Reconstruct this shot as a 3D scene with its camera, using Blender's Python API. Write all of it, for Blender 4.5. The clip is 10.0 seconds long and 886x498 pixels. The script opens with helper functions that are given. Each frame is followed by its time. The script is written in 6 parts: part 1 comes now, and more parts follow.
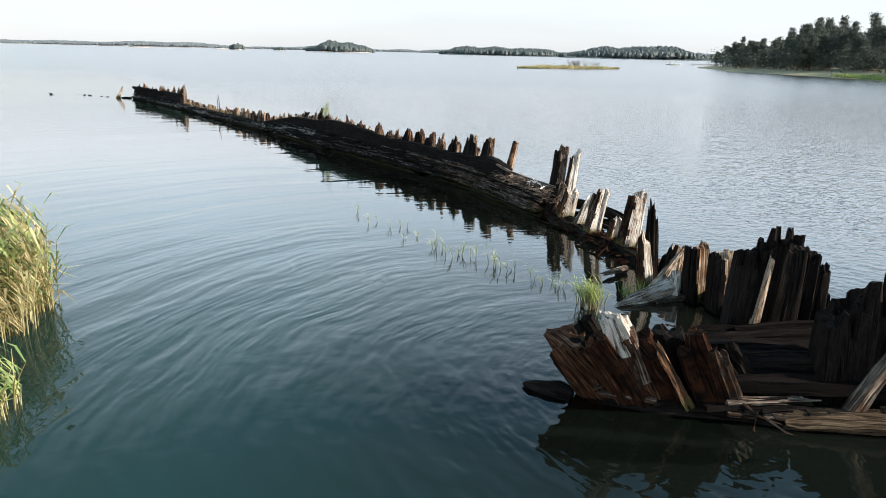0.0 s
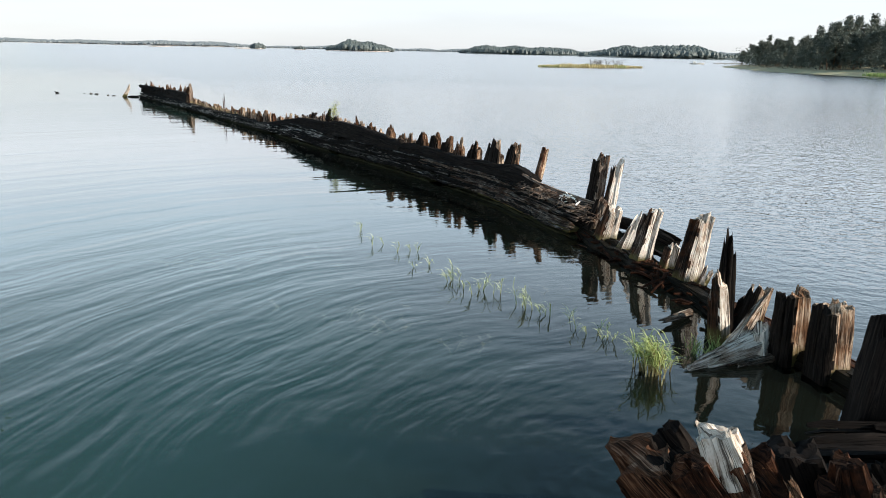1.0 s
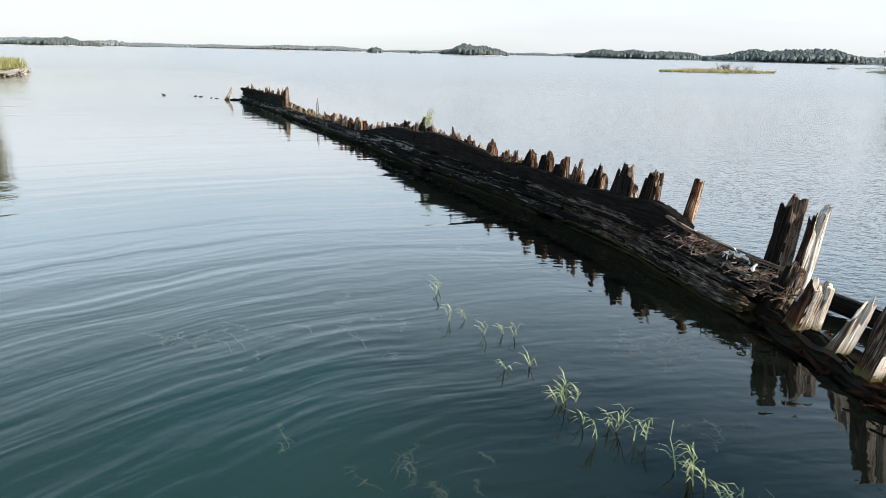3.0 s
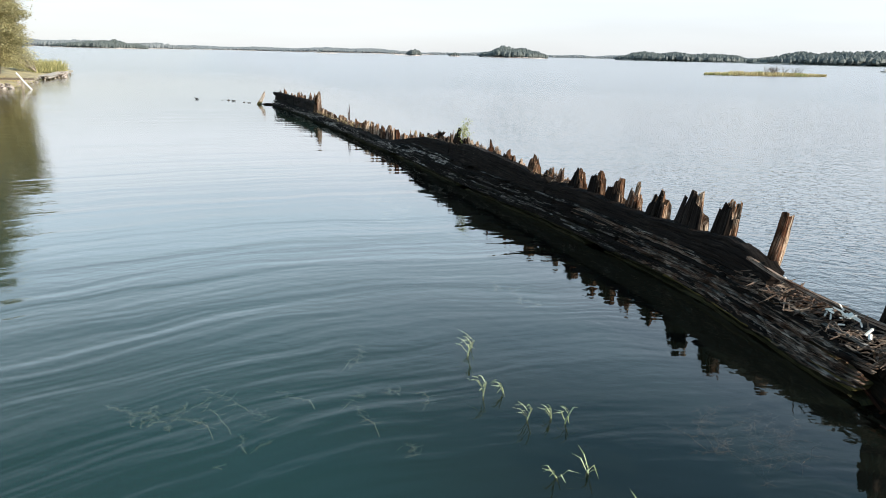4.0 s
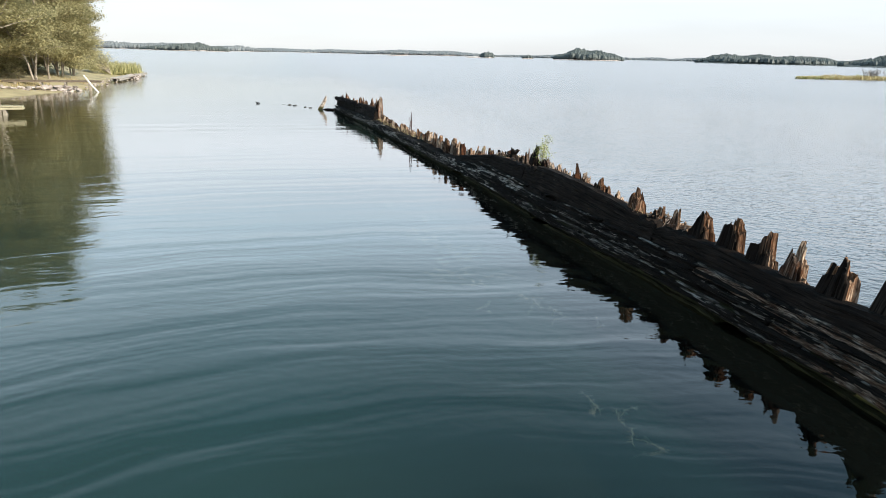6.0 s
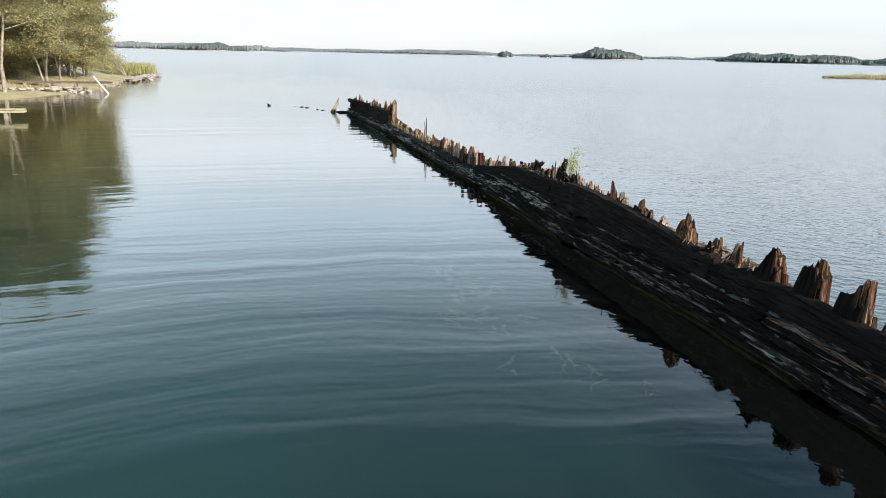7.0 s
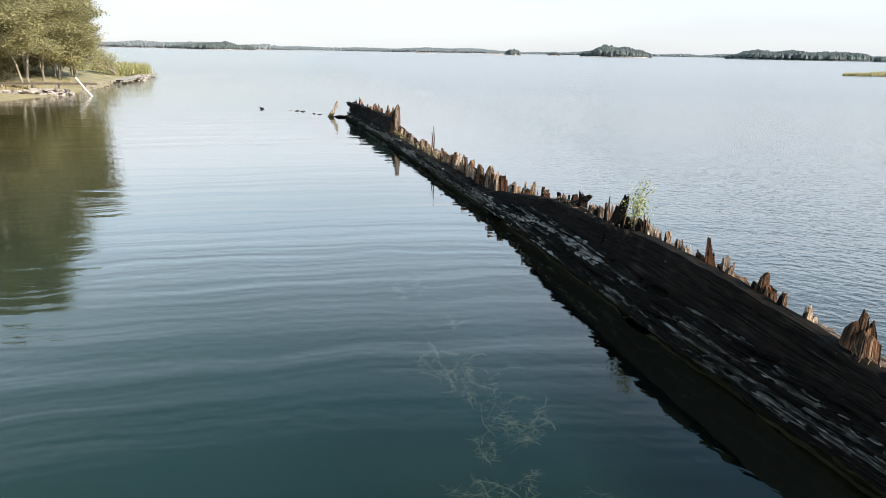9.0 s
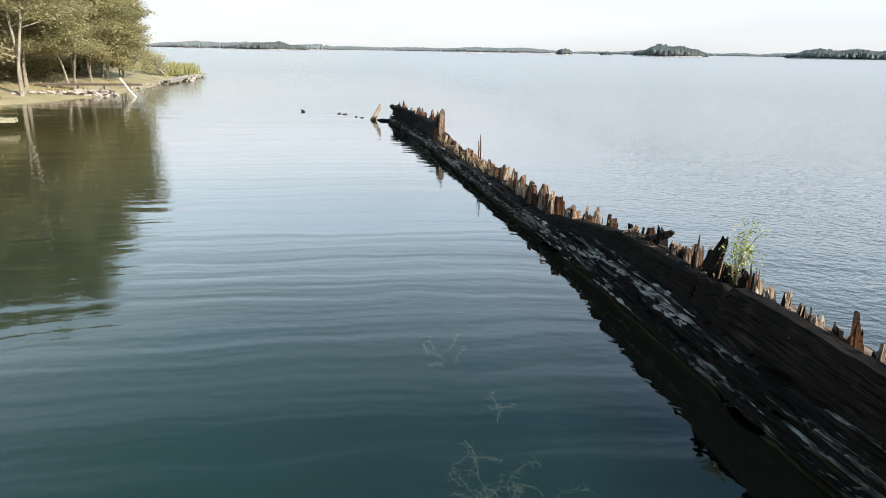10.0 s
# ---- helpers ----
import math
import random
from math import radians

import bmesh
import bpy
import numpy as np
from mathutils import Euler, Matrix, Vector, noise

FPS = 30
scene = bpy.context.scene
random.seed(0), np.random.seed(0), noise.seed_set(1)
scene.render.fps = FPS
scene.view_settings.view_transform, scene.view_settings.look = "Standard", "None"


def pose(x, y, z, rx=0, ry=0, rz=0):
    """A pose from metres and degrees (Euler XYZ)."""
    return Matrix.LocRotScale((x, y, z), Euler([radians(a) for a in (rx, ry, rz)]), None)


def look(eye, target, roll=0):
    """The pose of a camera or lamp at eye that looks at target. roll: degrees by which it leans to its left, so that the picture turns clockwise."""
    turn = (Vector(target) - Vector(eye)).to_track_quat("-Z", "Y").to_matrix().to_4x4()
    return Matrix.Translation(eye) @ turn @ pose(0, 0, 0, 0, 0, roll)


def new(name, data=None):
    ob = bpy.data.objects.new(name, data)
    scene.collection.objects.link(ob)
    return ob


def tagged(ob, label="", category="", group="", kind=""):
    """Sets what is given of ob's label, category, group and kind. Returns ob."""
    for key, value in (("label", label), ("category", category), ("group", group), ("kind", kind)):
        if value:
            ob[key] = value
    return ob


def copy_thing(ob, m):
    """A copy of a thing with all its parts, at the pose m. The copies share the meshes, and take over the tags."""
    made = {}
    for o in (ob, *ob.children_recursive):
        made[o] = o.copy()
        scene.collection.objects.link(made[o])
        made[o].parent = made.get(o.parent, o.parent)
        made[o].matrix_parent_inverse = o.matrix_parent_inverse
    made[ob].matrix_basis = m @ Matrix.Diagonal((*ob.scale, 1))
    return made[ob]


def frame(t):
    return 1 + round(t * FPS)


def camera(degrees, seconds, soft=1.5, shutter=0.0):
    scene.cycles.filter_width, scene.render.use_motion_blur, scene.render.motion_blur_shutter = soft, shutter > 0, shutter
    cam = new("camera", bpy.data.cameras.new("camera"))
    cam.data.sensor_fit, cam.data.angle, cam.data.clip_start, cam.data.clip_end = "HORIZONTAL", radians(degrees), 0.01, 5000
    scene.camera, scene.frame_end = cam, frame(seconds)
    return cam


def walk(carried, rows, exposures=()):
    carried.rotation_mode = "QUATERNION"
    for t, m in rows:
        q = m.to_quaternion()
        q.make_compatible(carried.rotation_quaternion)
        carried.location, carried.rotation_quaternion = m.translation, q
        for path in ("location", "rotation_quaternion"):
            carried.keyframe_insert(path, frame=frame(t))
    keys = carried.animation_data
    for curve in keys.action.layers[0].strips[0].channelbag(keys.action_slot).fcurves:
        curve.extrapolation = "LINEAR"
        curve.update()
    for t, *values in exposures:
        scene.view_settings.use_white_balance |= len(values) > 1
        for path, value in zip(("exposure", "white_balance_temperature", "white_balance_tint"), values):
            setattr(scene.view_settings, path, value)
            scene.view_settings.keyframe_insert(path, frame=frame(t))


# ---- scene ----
cam = camera(64.7, 10.0, soft=0.9)
PATH = [
    (0, (0.132, -0.08, 2.72), (0.117, 1.845, 2.178), 1.3),
    (0.5, (0.132, 0.888, 2.676), (0.1, 2.812, 2.13), 1.3),
    (1, (0.118, 1.731, 2.615), (0.051, 3.654, 2.07), 1.3),
    (1.5, (0.106, 2.555, 2.515), (-0.087, 4.47, 1.971), 1.3),
    (2, (0.097, 3.292, 2.458), (-0.163, 5.199, 1.914), 1.3),
    (2.5, (0.039, 4.018, 2.474), (-0.275, 5.917, 1.931), 1.3),
    (4, (-0.311, 6.074, 2.56), (-0.779, 7.942, 2.023), 1.3),
    (4.5, (-0.491, 6.722, 2.569), (-1.009, 8.577, 2.032), 1.3),
    (5, (-0.686, 7.412, 2.569), (-1.255, 9.253, 2.033), 1.3),
    (5.5, (-0.855, 8.057, 2.539), (-1.473, 9.883, 2.004), 1.3),
    (7, (-1.483, 9.932, 2.588), (-2.182, 11.727, 2.05), 1.2),
    (7.5, (-1.761, 10.64, 2.584), (-2.482, 12.426, 2.045), 1.1),
    (8, (-2.061, 11.345, 2.588), (-2.801, 13.122, 2.048), 1.1),
    (8.5, (-2.348, 12.014, 2.575), (-3.077, 13.797, 2.034), 1.1),
    (9, (-2.676, 12.736, 2.58), (-3.394, 14.522, 2.037), 1.0),
    (9.5, (-2.992, 13.507, 2.582), (-3.768, 15.268, 2.038), 1.0),
    (10, (-3.285, 14.285, 2.59), (-4.125, 16.016, 2.044), 0.9),
]
walk(cam, [(t, look(eye, target, roll)) for t, eye, target, roll in PATH])

# ---- sky, sun, exposure ----
SUN_AZ = radians(102)      # clockwise from +y
SUN_EL = radians(27)
world = bpy.data.worlds.new("sky")
scene.world = world
world.use_nodes = True
wn = world.node_tree.nodes
sky = wn.new("ShaderNodeTexSky")
sky.sky_type = "NISHITA"
sky.sun_disc = False
sky.sun_elevation = SUN_EL
sky.sun_rotation = SUN_AZ
sky.air_density, sky.dust_density, sky.ozone_density = 1.0, 0.4, 1.0
# thin bright haze over the clear sky, whitest towards the horizon, with faint streaks of cloud
wl = world.node_tree.links
wtc = wn.new("ShaderNodeTexCoord")
wsep = wn.new("ShaderNodeSeparateXYZ")
wl.new(wtc.outputs["Generated"], wsep.inputs[0])
haze = wn.new("ShaderNodeValToRGB")
stops = [(0.0, (0.56, 0.595, 0.65)), (0.07, (0.66, 0.70, 0.765)), (0.14, (1.30, 1.34, 1.42)), (0.24, (1.42, 1.74, 2.02)), (0.5, (0.20, 0.42, 0.60)), (1.0, (0.06, 0.16, 0.27))]
while len(haze.color_ramp.elements) < 6:
    haze.color_ramp.elements.new(0.5)
for e, (at_, c) in zip(haze.color_ramp.elements, stops):
    e.position, e.color = at_, (*c, 1)
wl.new(wsep.outputs[2], haze.inputs[0])
wmap = wn.new("ShaderNodeMapping")
wmap.inputs["Scale"].default_value = (1.2, 1.2, 9.0)
wl.new(wtc.outputs["Generated"], wmap.inputs[0])
streak = wn.new("ShaderNodeTexNoise")
streak.inputs["Scale"].default_value, streak.inputs["Detail"].default_value = 2.0, 5.0
wl.new(wmap.outputs[0], streak.inputs["Vector"])
level = wn.new("ShaderNodeMapRange")
level.inputs["From Min"].default_value, level.inputs["From Max"].default_value = 0.3, 0.7
level.inputs["To Min"].default_value, level.inputs["To Max"].default_value = 8.6, 9.8
wl.new(streak.outputs[0], level.inputs["Value"])
lift = wn.new("ShaderNodeVectorMath")
lift.operation = "SCALE"
wl.new(haze.outputs[0], lift.inputs[0])
wl.new(level.outputs[0], lift.inputs["Scale"])
blend = wn.new("ShaderNodeMix")
blend.data_type = "RGBA"
blend.inputs[0].default_value = 0.8
wl.new(sky.outputs[0], blend.inputs[6])
wl.new(lift.outputs[0], blend.inputs[7])
wl.new(blend.outputs[2], wn["Background"].inputs[0])
wn["Background"].inputs[1].default_value = 0.092
sun_data = bpy.data.lights.new("sun", "SUN")
sun_data.energy, sun_data.angle, sun_data.color = 5.0, radians(0.6), (1.0, 0.93, 0.82)
sun = new("sun", sun_data)
sun_from = Vector((math.sin(SUN_AZ) * math.cos(SUN_EL), math.cos(SUN_AZ) * math.cos(SUN_EL), math.sin(SUN_EL)))
sun.matrix_world = look(sun_from * 60, (0, 0, 0))
scene.view_settings.exposure = 0.84


# ---- small tools ----
def nz(x, y=0.0, z=0.0):
    return noise.noise(Vector((x, y, z)))


def mesh_of(name, verts, faces, uvs=None, mats=(), sharp=None):
    me = bpy.data.meshes.new(name)
    me.from_pydata([tuple(v) for v in verts], [], faces)
    if uvs is not None:
        layer = me.uv_layers.new(name="UVMap")
        flat = np.empty(len(me.loops) * 2, dtype=np.float32)
        me.loops.foreach_get("vertex_index", idx := np.empty(len(me.loops), dtype=np.int32))
        flat = np.asarray(uvs, dtype=np.float32)[idx].ravel()
        layer.data.foreach_set("uv", flat)
    for m in mats:
        me.materials.append(m)
    if sharp is not None:
        me.polygons.foreach_set("use_smooth", [True] * len(me.polygons))
        me.set_sharp_from_angle(angle=radians(sharp))
    me.update()
    return me


class Pile:
    """Gathers lofted pieces into one mesh."""

    def __init__(self):
        self.v, self.f, self.uv = [], [], []

    def loft(self, rings, along, around=None, cap=True):
        base, n = len(self.v), len(rings[0])
        for k, ring in enumerate(rings):
            for j, p in enumerate(ring):
                self.v.append(p)
                self.uv.append((along[k], around[j] if around else j * 0.05))
        for k in range(len(rings) - 1):
            for j in range(n):
                a, b = base + k * n + j, base + k * n + (j + 1) % n
                self.f.append((a, b, b + n, a + n))
        if cap:
            self.f.append(tuple(range(base + n - 1, base - 1, -1)))
            self.f.append(tuple(range(base + (len(rings) - 1) * n, base + len(rings) * n)))

    def rod(self, pts, radii, sides=5):
        """A bent round stick through pts."""
        pts = [Vector(p) for p in pts]
        rings, along, s = [], [], 0.0
        for k, p in enumerate(pts):
            d = (pts[min(k + 1, len(pts) - 1)] - pts[max(k - 1, 0)]).normalized()
            a = d.orthogonal().normalized()
            b = d.cross(a)
            if k:
                s += (p - pts[k - 1]).length
            along.append(s)
            rings.append([p + (a * math.cos(2 * math.pi * j / sides) + b * math.sin(2 * math.pi * j / sides)) * radii[k] for j in range(sides)])
        self.loft(rings, along)

    def tri(self, a, b, c):
        i = len(self.v)
        self.v += [a, b, c]
        self.uv += [(0, 0), (1, 0), (0.5, 1)]
        self.f.append((i, i + 1, i + 2))

    def quad(self, a, b, c, d):
        i = len(self.v)
        self.v += [a, b, c, d]
        self.uv += [(0, 0), (1, 0), (1, 1), (0, 1)]
        self.f.append((i, i + 1, i + 2, i + 3))

    def mesh(self, name, mat, sharp=None):
        mats = mat if isinstance(mat, (list, tuple)) else [mat]
        return mesh_of(name, self.v, self.f, self.uv, mats, sharp)


def thing(name, label, category, group="", kind="", at=(0, 0, 0)):
    ob = new(name)
    ob.location = at
    ob.empty_display_size = 0.2
    return tagged(ob, label, category, group, kind)


def part(name, data, parent, label=""):
    ob = new(name, data)
    ob.parent = parent
    ob.matrix_parent_inverse = Matrix.Translation(parent.matrix_basis.translation).inverted() if parent.parent is None else Matrix()
    if label:
        ob["label"] = label
    return ob


# ---- materials ----
def mat_nodes(name):
    m = bpy.data.materials.new(name)
    m.use_nodes = True
    nt = m.node_tree
    return m, nt, nt.nodes["Principled BSDF"]


def node(nt, kind, **kw):
    n = nt.nodes.new(kind)
    for k, v in kw.items():
        n.inputs[k].default_value = v
    return n


def ramp(nt, fac, stops):
    r = nt.nodes.new("ShaderNodeValToRGB")
    els = r.color_ramp.elements
    while len(els) < len(stops):
        els.new(0.5)
    for e, (p, c) in zip(els, stops):
        e.position, e.color = p, (*c, 1)
    nt.links.new(fac, r.inputs[0])
    return r.outputs[0]


def mix(nt, fac, a, b, mode="MIX"):
    m = nt.nodes.new("ShaderNodeMix")
    m.data_type, m.blend_type = "RGBA", mode
    for sock, val in ((m.inputs[0], fac), (m.inputs[6], a), (m.inputs[7], b)):
        if isinstance(val, bpy.types.NodeSocket):
            nt.links.new(val, sock)
        else:
            sock.default_value = val if isinstance(val, float) else (*val, 1)
    return m.outputs[2]


def mapped(nt, source, scale):
    mp = nt.nodes.new("ShaderNodeMapping")
    mp.inputs["Scale"].default_value = scale
    nt.links.new(source, mp.inputs[0])
    return mp.outputs[0]


def noise_of(nt, vec, scale, detail=4.0, rough=0.6, distort=0.0):
    n = node(nt, "ShaderNodeTexNoise", Scale=scale, Detail=detail, Roughness=rough, Distortion=distort)
    nt.links.new(vec, n.inputs["Vector"])
    return n.outputs[0]


def wood(name, stops, accent, amount, rough=0.85, bump=0.6, moss=None, fine=(4.0, 26.0), blotch=0.35):
    """Weathered timber: the grain runs along u, cracks are dark and deep, patches of accent colour where it has split."""
    m, nt, bs = mat_nodes(name)
    tc = nt.nodes.new("ShaderNodeTexCoord")
    info = nt.nodes.new("ShaderNodeObjectInfo")
    grain = noise_of(nt, mapped(nt, tc.outputs["UV"], (3.0, 75.0, 1.0)), 1.0, 5.0, 0.65, 0.4)
    crack = noise_of(nt, mapped(nt, tc.outputs["UV"], (2.0, 52.0, 1.0)), 1.0, 4.0, 0.55, 1.2)
    patch = noise_of(nt, tc.outputs["Object"], 3.1, 4.0, 0.6)
    blot = noise_of(nt, tc.outputs["Object"], 9.0, 3.0, 0.6)
    add = nt.nodes.new("ShaderNodeMath")
    add.operation = "MULTIPLY_ADD"
    nt.links.new(grain, add.inputs[0])
    add.inputs[1].default_value = 0.55
    sh = nt.nodes.new("ShaderNodeMath")
    sh.operation = "MULTIPLY_ADD"
    nt.links.new(patch, sh.inputs[0])
    sh.inputs[1].default_value = blotch
    sh2 = nt.nodes.new("ShaderNodeMath")
    sh2.operation = "MULTIPLY_ADD"
    nt.links.new(info.outputs["Random"], sh2.inputs[0])
    sh2.inputs[1].default_value = 0.16
    sh2.inputs[2].default_value = -0.30
    flake = noise_of(nt, mapped(nt, tc.outputs["UV"], (*fine, 1.0)), 1.0, 8.0, 0.75, 0.7)
    sh3 = nt.nodes.new("ShaderNodeMath")
    sh3.operation = "MULTIPLY_ADD"
    nt.links.new(flake, sh3.inputs[0])
    sh3.inputs[1].default_value = 0.62
    nt.links.new(sh2.outputs[0], sh3.inputs[2])
    nt.links.new(sh3.outputs[0], sh.inputs[2])
    nt.links.new(sh.outputs[0], add.inputs[2])
    col = ramp(nt, add.outputs[0], stops)
    acc = ramp(nt, blot, [(0.5 - amount * 0.3, (0, 0, 0)), (0.75 - amount * 0.3, (1, 1, 1))])
    sub = nt.nodes.new("ShaderNodeMath")
    sub.operation = "MULTIPLY"
    nt.links.new(acc, sub.inputs[0])
    sub.inputs[1].default_value = amount
    col = mix(nt, sub.outputs[0], col, accent)
    cr = ramp(nt, crack, [(0.40, (0.08, 0.07, 0.065)), (0.47, (1, 1, 1))])
    col = mix(nt, 0.85, col, cr, "MULTIPLY")
    if moss:
        geo = nt.nodes.new("ShaderNodeNewGeometry")
        sep = nt.nodes.new("ShaderNodeSeparateXYZ")
        nt.links.new(geo.outputs["Position"], sep.inputs[0])
        jit = nt.nodes.new("ShaderNodeMath")
        jit.operation = "MULTIPLY_ADD"
        nt.links.new(blot, jit.inputs[0])
        jit.inputs[1].default_value = 0.22
        nt.links.new(sep.outputs[2], jit.inputs[2])
        wet = ramp(nt, jit.outputs[0], [(0.25, (1, 1, 1)), (0.36, (0, 0, 0))])
        col = mix(nt, wet, col, moss)
    nt.links.new(col, bs.inputs["Base Color"])
    bs.inputs["Roughness"].default_value = rough
    bs.inputs["Specular IOR Level"].default_value = 0.06
    hsum = nt.nodes.new("ShaderNodeMath")
    hsum.operation = "MULTIPLY_ADD"
    nt.links.new(cr, hsum.inputs[0])
    hsum.inputs[1].default_value = 0.9
    nt.links.new(grain, hsum.inputs[2])
    bp = node(nt, "ShaderNodeBump", Strength=bump, Distance=0.012)
    nt.links.new(hsum.outputs[0], bp.inputs["Height"])
    nt.links.new(bp.outputs[0], bs.inputs["Normal"])
    return m


MOSS = (0.095, 0.077, 0.028)
wood_rib = wood("rib_wood", [(0.30, (0.006, 0.0045, 0.004)), (0.50, (0.019, 0.0135, 0.0105)), (0.57, (0.07, 0.048, 0.036)), (0.68, (0.30, 0.24, 0.19))], (0.17, 0.062, 0.022), 0.3, moss=MOSS)
wood_pale = wood("bleached_wood", [(0.26, (0.018, 0.013, 0.010)), (0.35, (0.10, 0.066, 0.046)), (0.43, (0.40, 0.32, 0.25)), (0.55, (0.72, 0.66, 0.58))], (0.30, 0.115, 0.04), 0.3, moss=MOSS)
wood_tan = wood("split_tan_wood", [(0.30, (0.02, 0.012, 0.008)), (0.47, (0.045, 0.027, 0.018)), (0.55, (0.17, 0.105, 0.066)), (0.66, (0.46, 0.37, 0.28))], (0.26, 0.10, 0.035), 0.3, moss=MOSS)
# stern black: dark wood with the stern's shade put into the colour
wood_shaded = wood("shaded_black_wood", [(0.25, (0.00365, 0.0027, 0.00243)), (0.55, (0.00743, 0.00567, 0.00486)), (0.8, (0.0351, 0.02565, 0.02025))], (0.013, 0.008, 0.0055), 0.3, rough=0.85, bump=0.45)
# tarred black, set darker still to put the hull's shaded side into it
wood_black = wood("shaded_tarred_wood", [(0.25, (0.00534, 0.00386, 0.00281)), (0.56, (0.0108, 0.00825, 0.0066)), (0.8, (0.039, 0.03, 0.024))], (0.01601, 0.00936, 0.005616), 0.3, rough=0.85, bump=0.45)
wood_drift = wood("dull_plank_wood", [(0.3, (0.01368, 0.01, 0.0064)), (0.48, (0.0684, 0.047, 0.0288)), (0.6, (0.1482, 0.105, 0.0656)), (0.75, (0.285, 0.21, 0.136))], (0.0912, 0.045, 0.02), 0.25, fine=(2.0, 60.0))
wood_wet = wood("wet_wood", [(0.25, (0.003, 0.00225, 0.0018)), (0.55, (0.009, 0.0069, 0.0045)), (0.8, (0.045, 0.0345, 0.021))], (0.013, 0.0095, 0.0045), 0.5, rough=0.6)
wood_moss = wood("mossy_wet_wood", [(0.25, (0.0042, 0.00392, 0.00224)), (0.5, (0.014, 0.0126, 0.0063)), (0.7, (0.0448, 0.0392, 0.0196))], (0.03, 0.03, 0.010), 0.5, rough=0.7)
wood_flake = wood("peeling_grey_wood", [(0.30, (0.010, 0.008, 0.0065)), (0.40, (0.035, 0.029, 0.024)), (0.49, (0.13, 0.112, 0.095)), (0.64, (0.50, 0.455, 0.40))], (0.05, 0.036, 0.026), 0.25, bump=0.8, fine=(3.0, 60.0), blotch=0.3)
wood_worn = wood("worn_wood", [(0.30, (0.006, 0.0045, 0.004)), (0.48, (0.022, 0.016, 0.0125)), (0.56, (0.09, 0.066, 0.05)), (0.68, (0.34, 0.28, 0.225))], (0.15, 0.06, 0.024), 0.3)
wood_drifted = wood("bleached_drift_wood", [(0.42, (0.016, 0.012, 0.009)), (0.53, (0.075, 0.052, 0.038)), (0.61, (0.29, 0.232, 0.18)), (0.74, (0.66, 0.60, 0.52))], (0.22, 0.095, 0.04), 0.35, blotch=0.6)
wood_brown = wood("dark_red_brown_wood", [(0.32, (0.0025, 0.0017, 0.0015)), (0.50, (0.0075, 0.0043, 0.0032)), (0.60, (0.032, 0.0145, 0.0085)), (0.72, (0.17, 0.088, 0.05))], (0.085, 0.027, 0.010), 0.4)
wood_red = wood("split_red_wood", [(0.30, (0.005, 0.0032, 0.003)), (0.50, (0.019, 0.0095, 0.0065)), (0.59, (0.062, 0.028, 0.015)), (0.74, (0.27, 0.17, 0.115))], (0.14, 0.045, 0.016), 0.3, moss=None)


def plain(name, a, b, scale, rough=0.9, bump=0.0, coords="Object", spec=0.3, rand=0.0):
    m, nt, bs = mat_nodes(name)
    tc = nt.nodes.new("ShaderNodeTexCoord")
    n = noise_of(nt, tc.outputs[coords], scale, 5.0, 0.65)
    fac = n
    if rand:
        geo = nt.nodes.new("ShaderNodeNewGeometry")
        ma = nt.nodes.new("ShaderNodeMath")
        ma.operation = "MULTIPLY_ADD"
        nt.links.new(geo.outputs["Random Per Island"], ma.inputs[0])
        ma.inputs[1].default_value = rand
        nt.links.new(n, ma.inputs[2])
        off = nt.nodes.new("ShaderNodeMath")
        off.operation = "SUBTRACT"
        nt.links.new(ma.outputs[0], off.inputs[0])
        off.inputs[1].default_value = rand / 2
        fac = off.outputs[0]
    nt.links.new(ramp(nt, fac, [(0.3, a), (0.7, b)]), bs.inputs["Base Color"])
    bs.inputs["Roughness"].default_value = rough
    bs.inputs["Specular IOR Level"].default_value = spec
    if bump:
        n2 = noise_of(nt, tc.outputs[coords], scale * 4, 5.0, 0.7)
        bp = node(nt, "ShaderNodeBump", Strength=bump, Distance=0.05)
        nt.links.new(n2, bp.inputs["Height"])
        nt.links.new(bp.outputs[0], bs.inputs["Normal"])
    return m


def leafy(name, a, b, scale, rand=0.8, glow=0.25):
    m = plain(name, a, b, scale, 0.6, rand=rand)
    bs = m.node_tree.nodes["Principled BSDF"]
    bs.inputs["Transmission Weight"].default_value = 0.0
    bs.inputs["Subsurface Weight"].default_value = 0.0
    nt = m.node_tree
    tr = nt.nodes.new("ShaderNodeBsdfTranslucent")
    src = bs.inputs["Base Color"].links[0].from_socket
    nt.links.new(src, tr.inputs[0])
    mx = nt.nodes.new("ShaderNodeMixShader")
    mx.inputs[0].default_value = glow
    nt.links.new(bs.outputs[0], mx.inputs[1])
    nt.links.new(tr.outputs[0], mx.inputs[2])
    nt.links.new(mx.outputs[0], nt.nodes["Material Output"].inputs[0])
    return m


leaf_olive = leafy("alder_leaf", (0.25, 0.232, 0.115), (0.54, 0.49, 0.27), 0.45, rand=0.35, glow=0.52)
leaf_pine = leafy("pine_needle", (0.062, 0.072, 0.058), (0.112, 0.122, 0.09), 0.2, rand=0.4, glow=0.15)
leaf_bush = leafy("sapling_leaf", (0.17, 0.2, 0.05), (0.38, 0.38, 0.13), 3.0)
reed_green = leafy("reed_leaf", (0.13, 0.2, 0.05), (0.33, 0.38, 0.13), 2.0)
reed_tuft = leafy("tuft_leaf", (0.20, 0.26, 0.07), (0.44, 0.47, 0.17), 2.0)
reed_pale = leafy("pale_reed_leaf", (0.26, 0.30, 0.13), (0.52, 0.54, 0.30), 2.0)
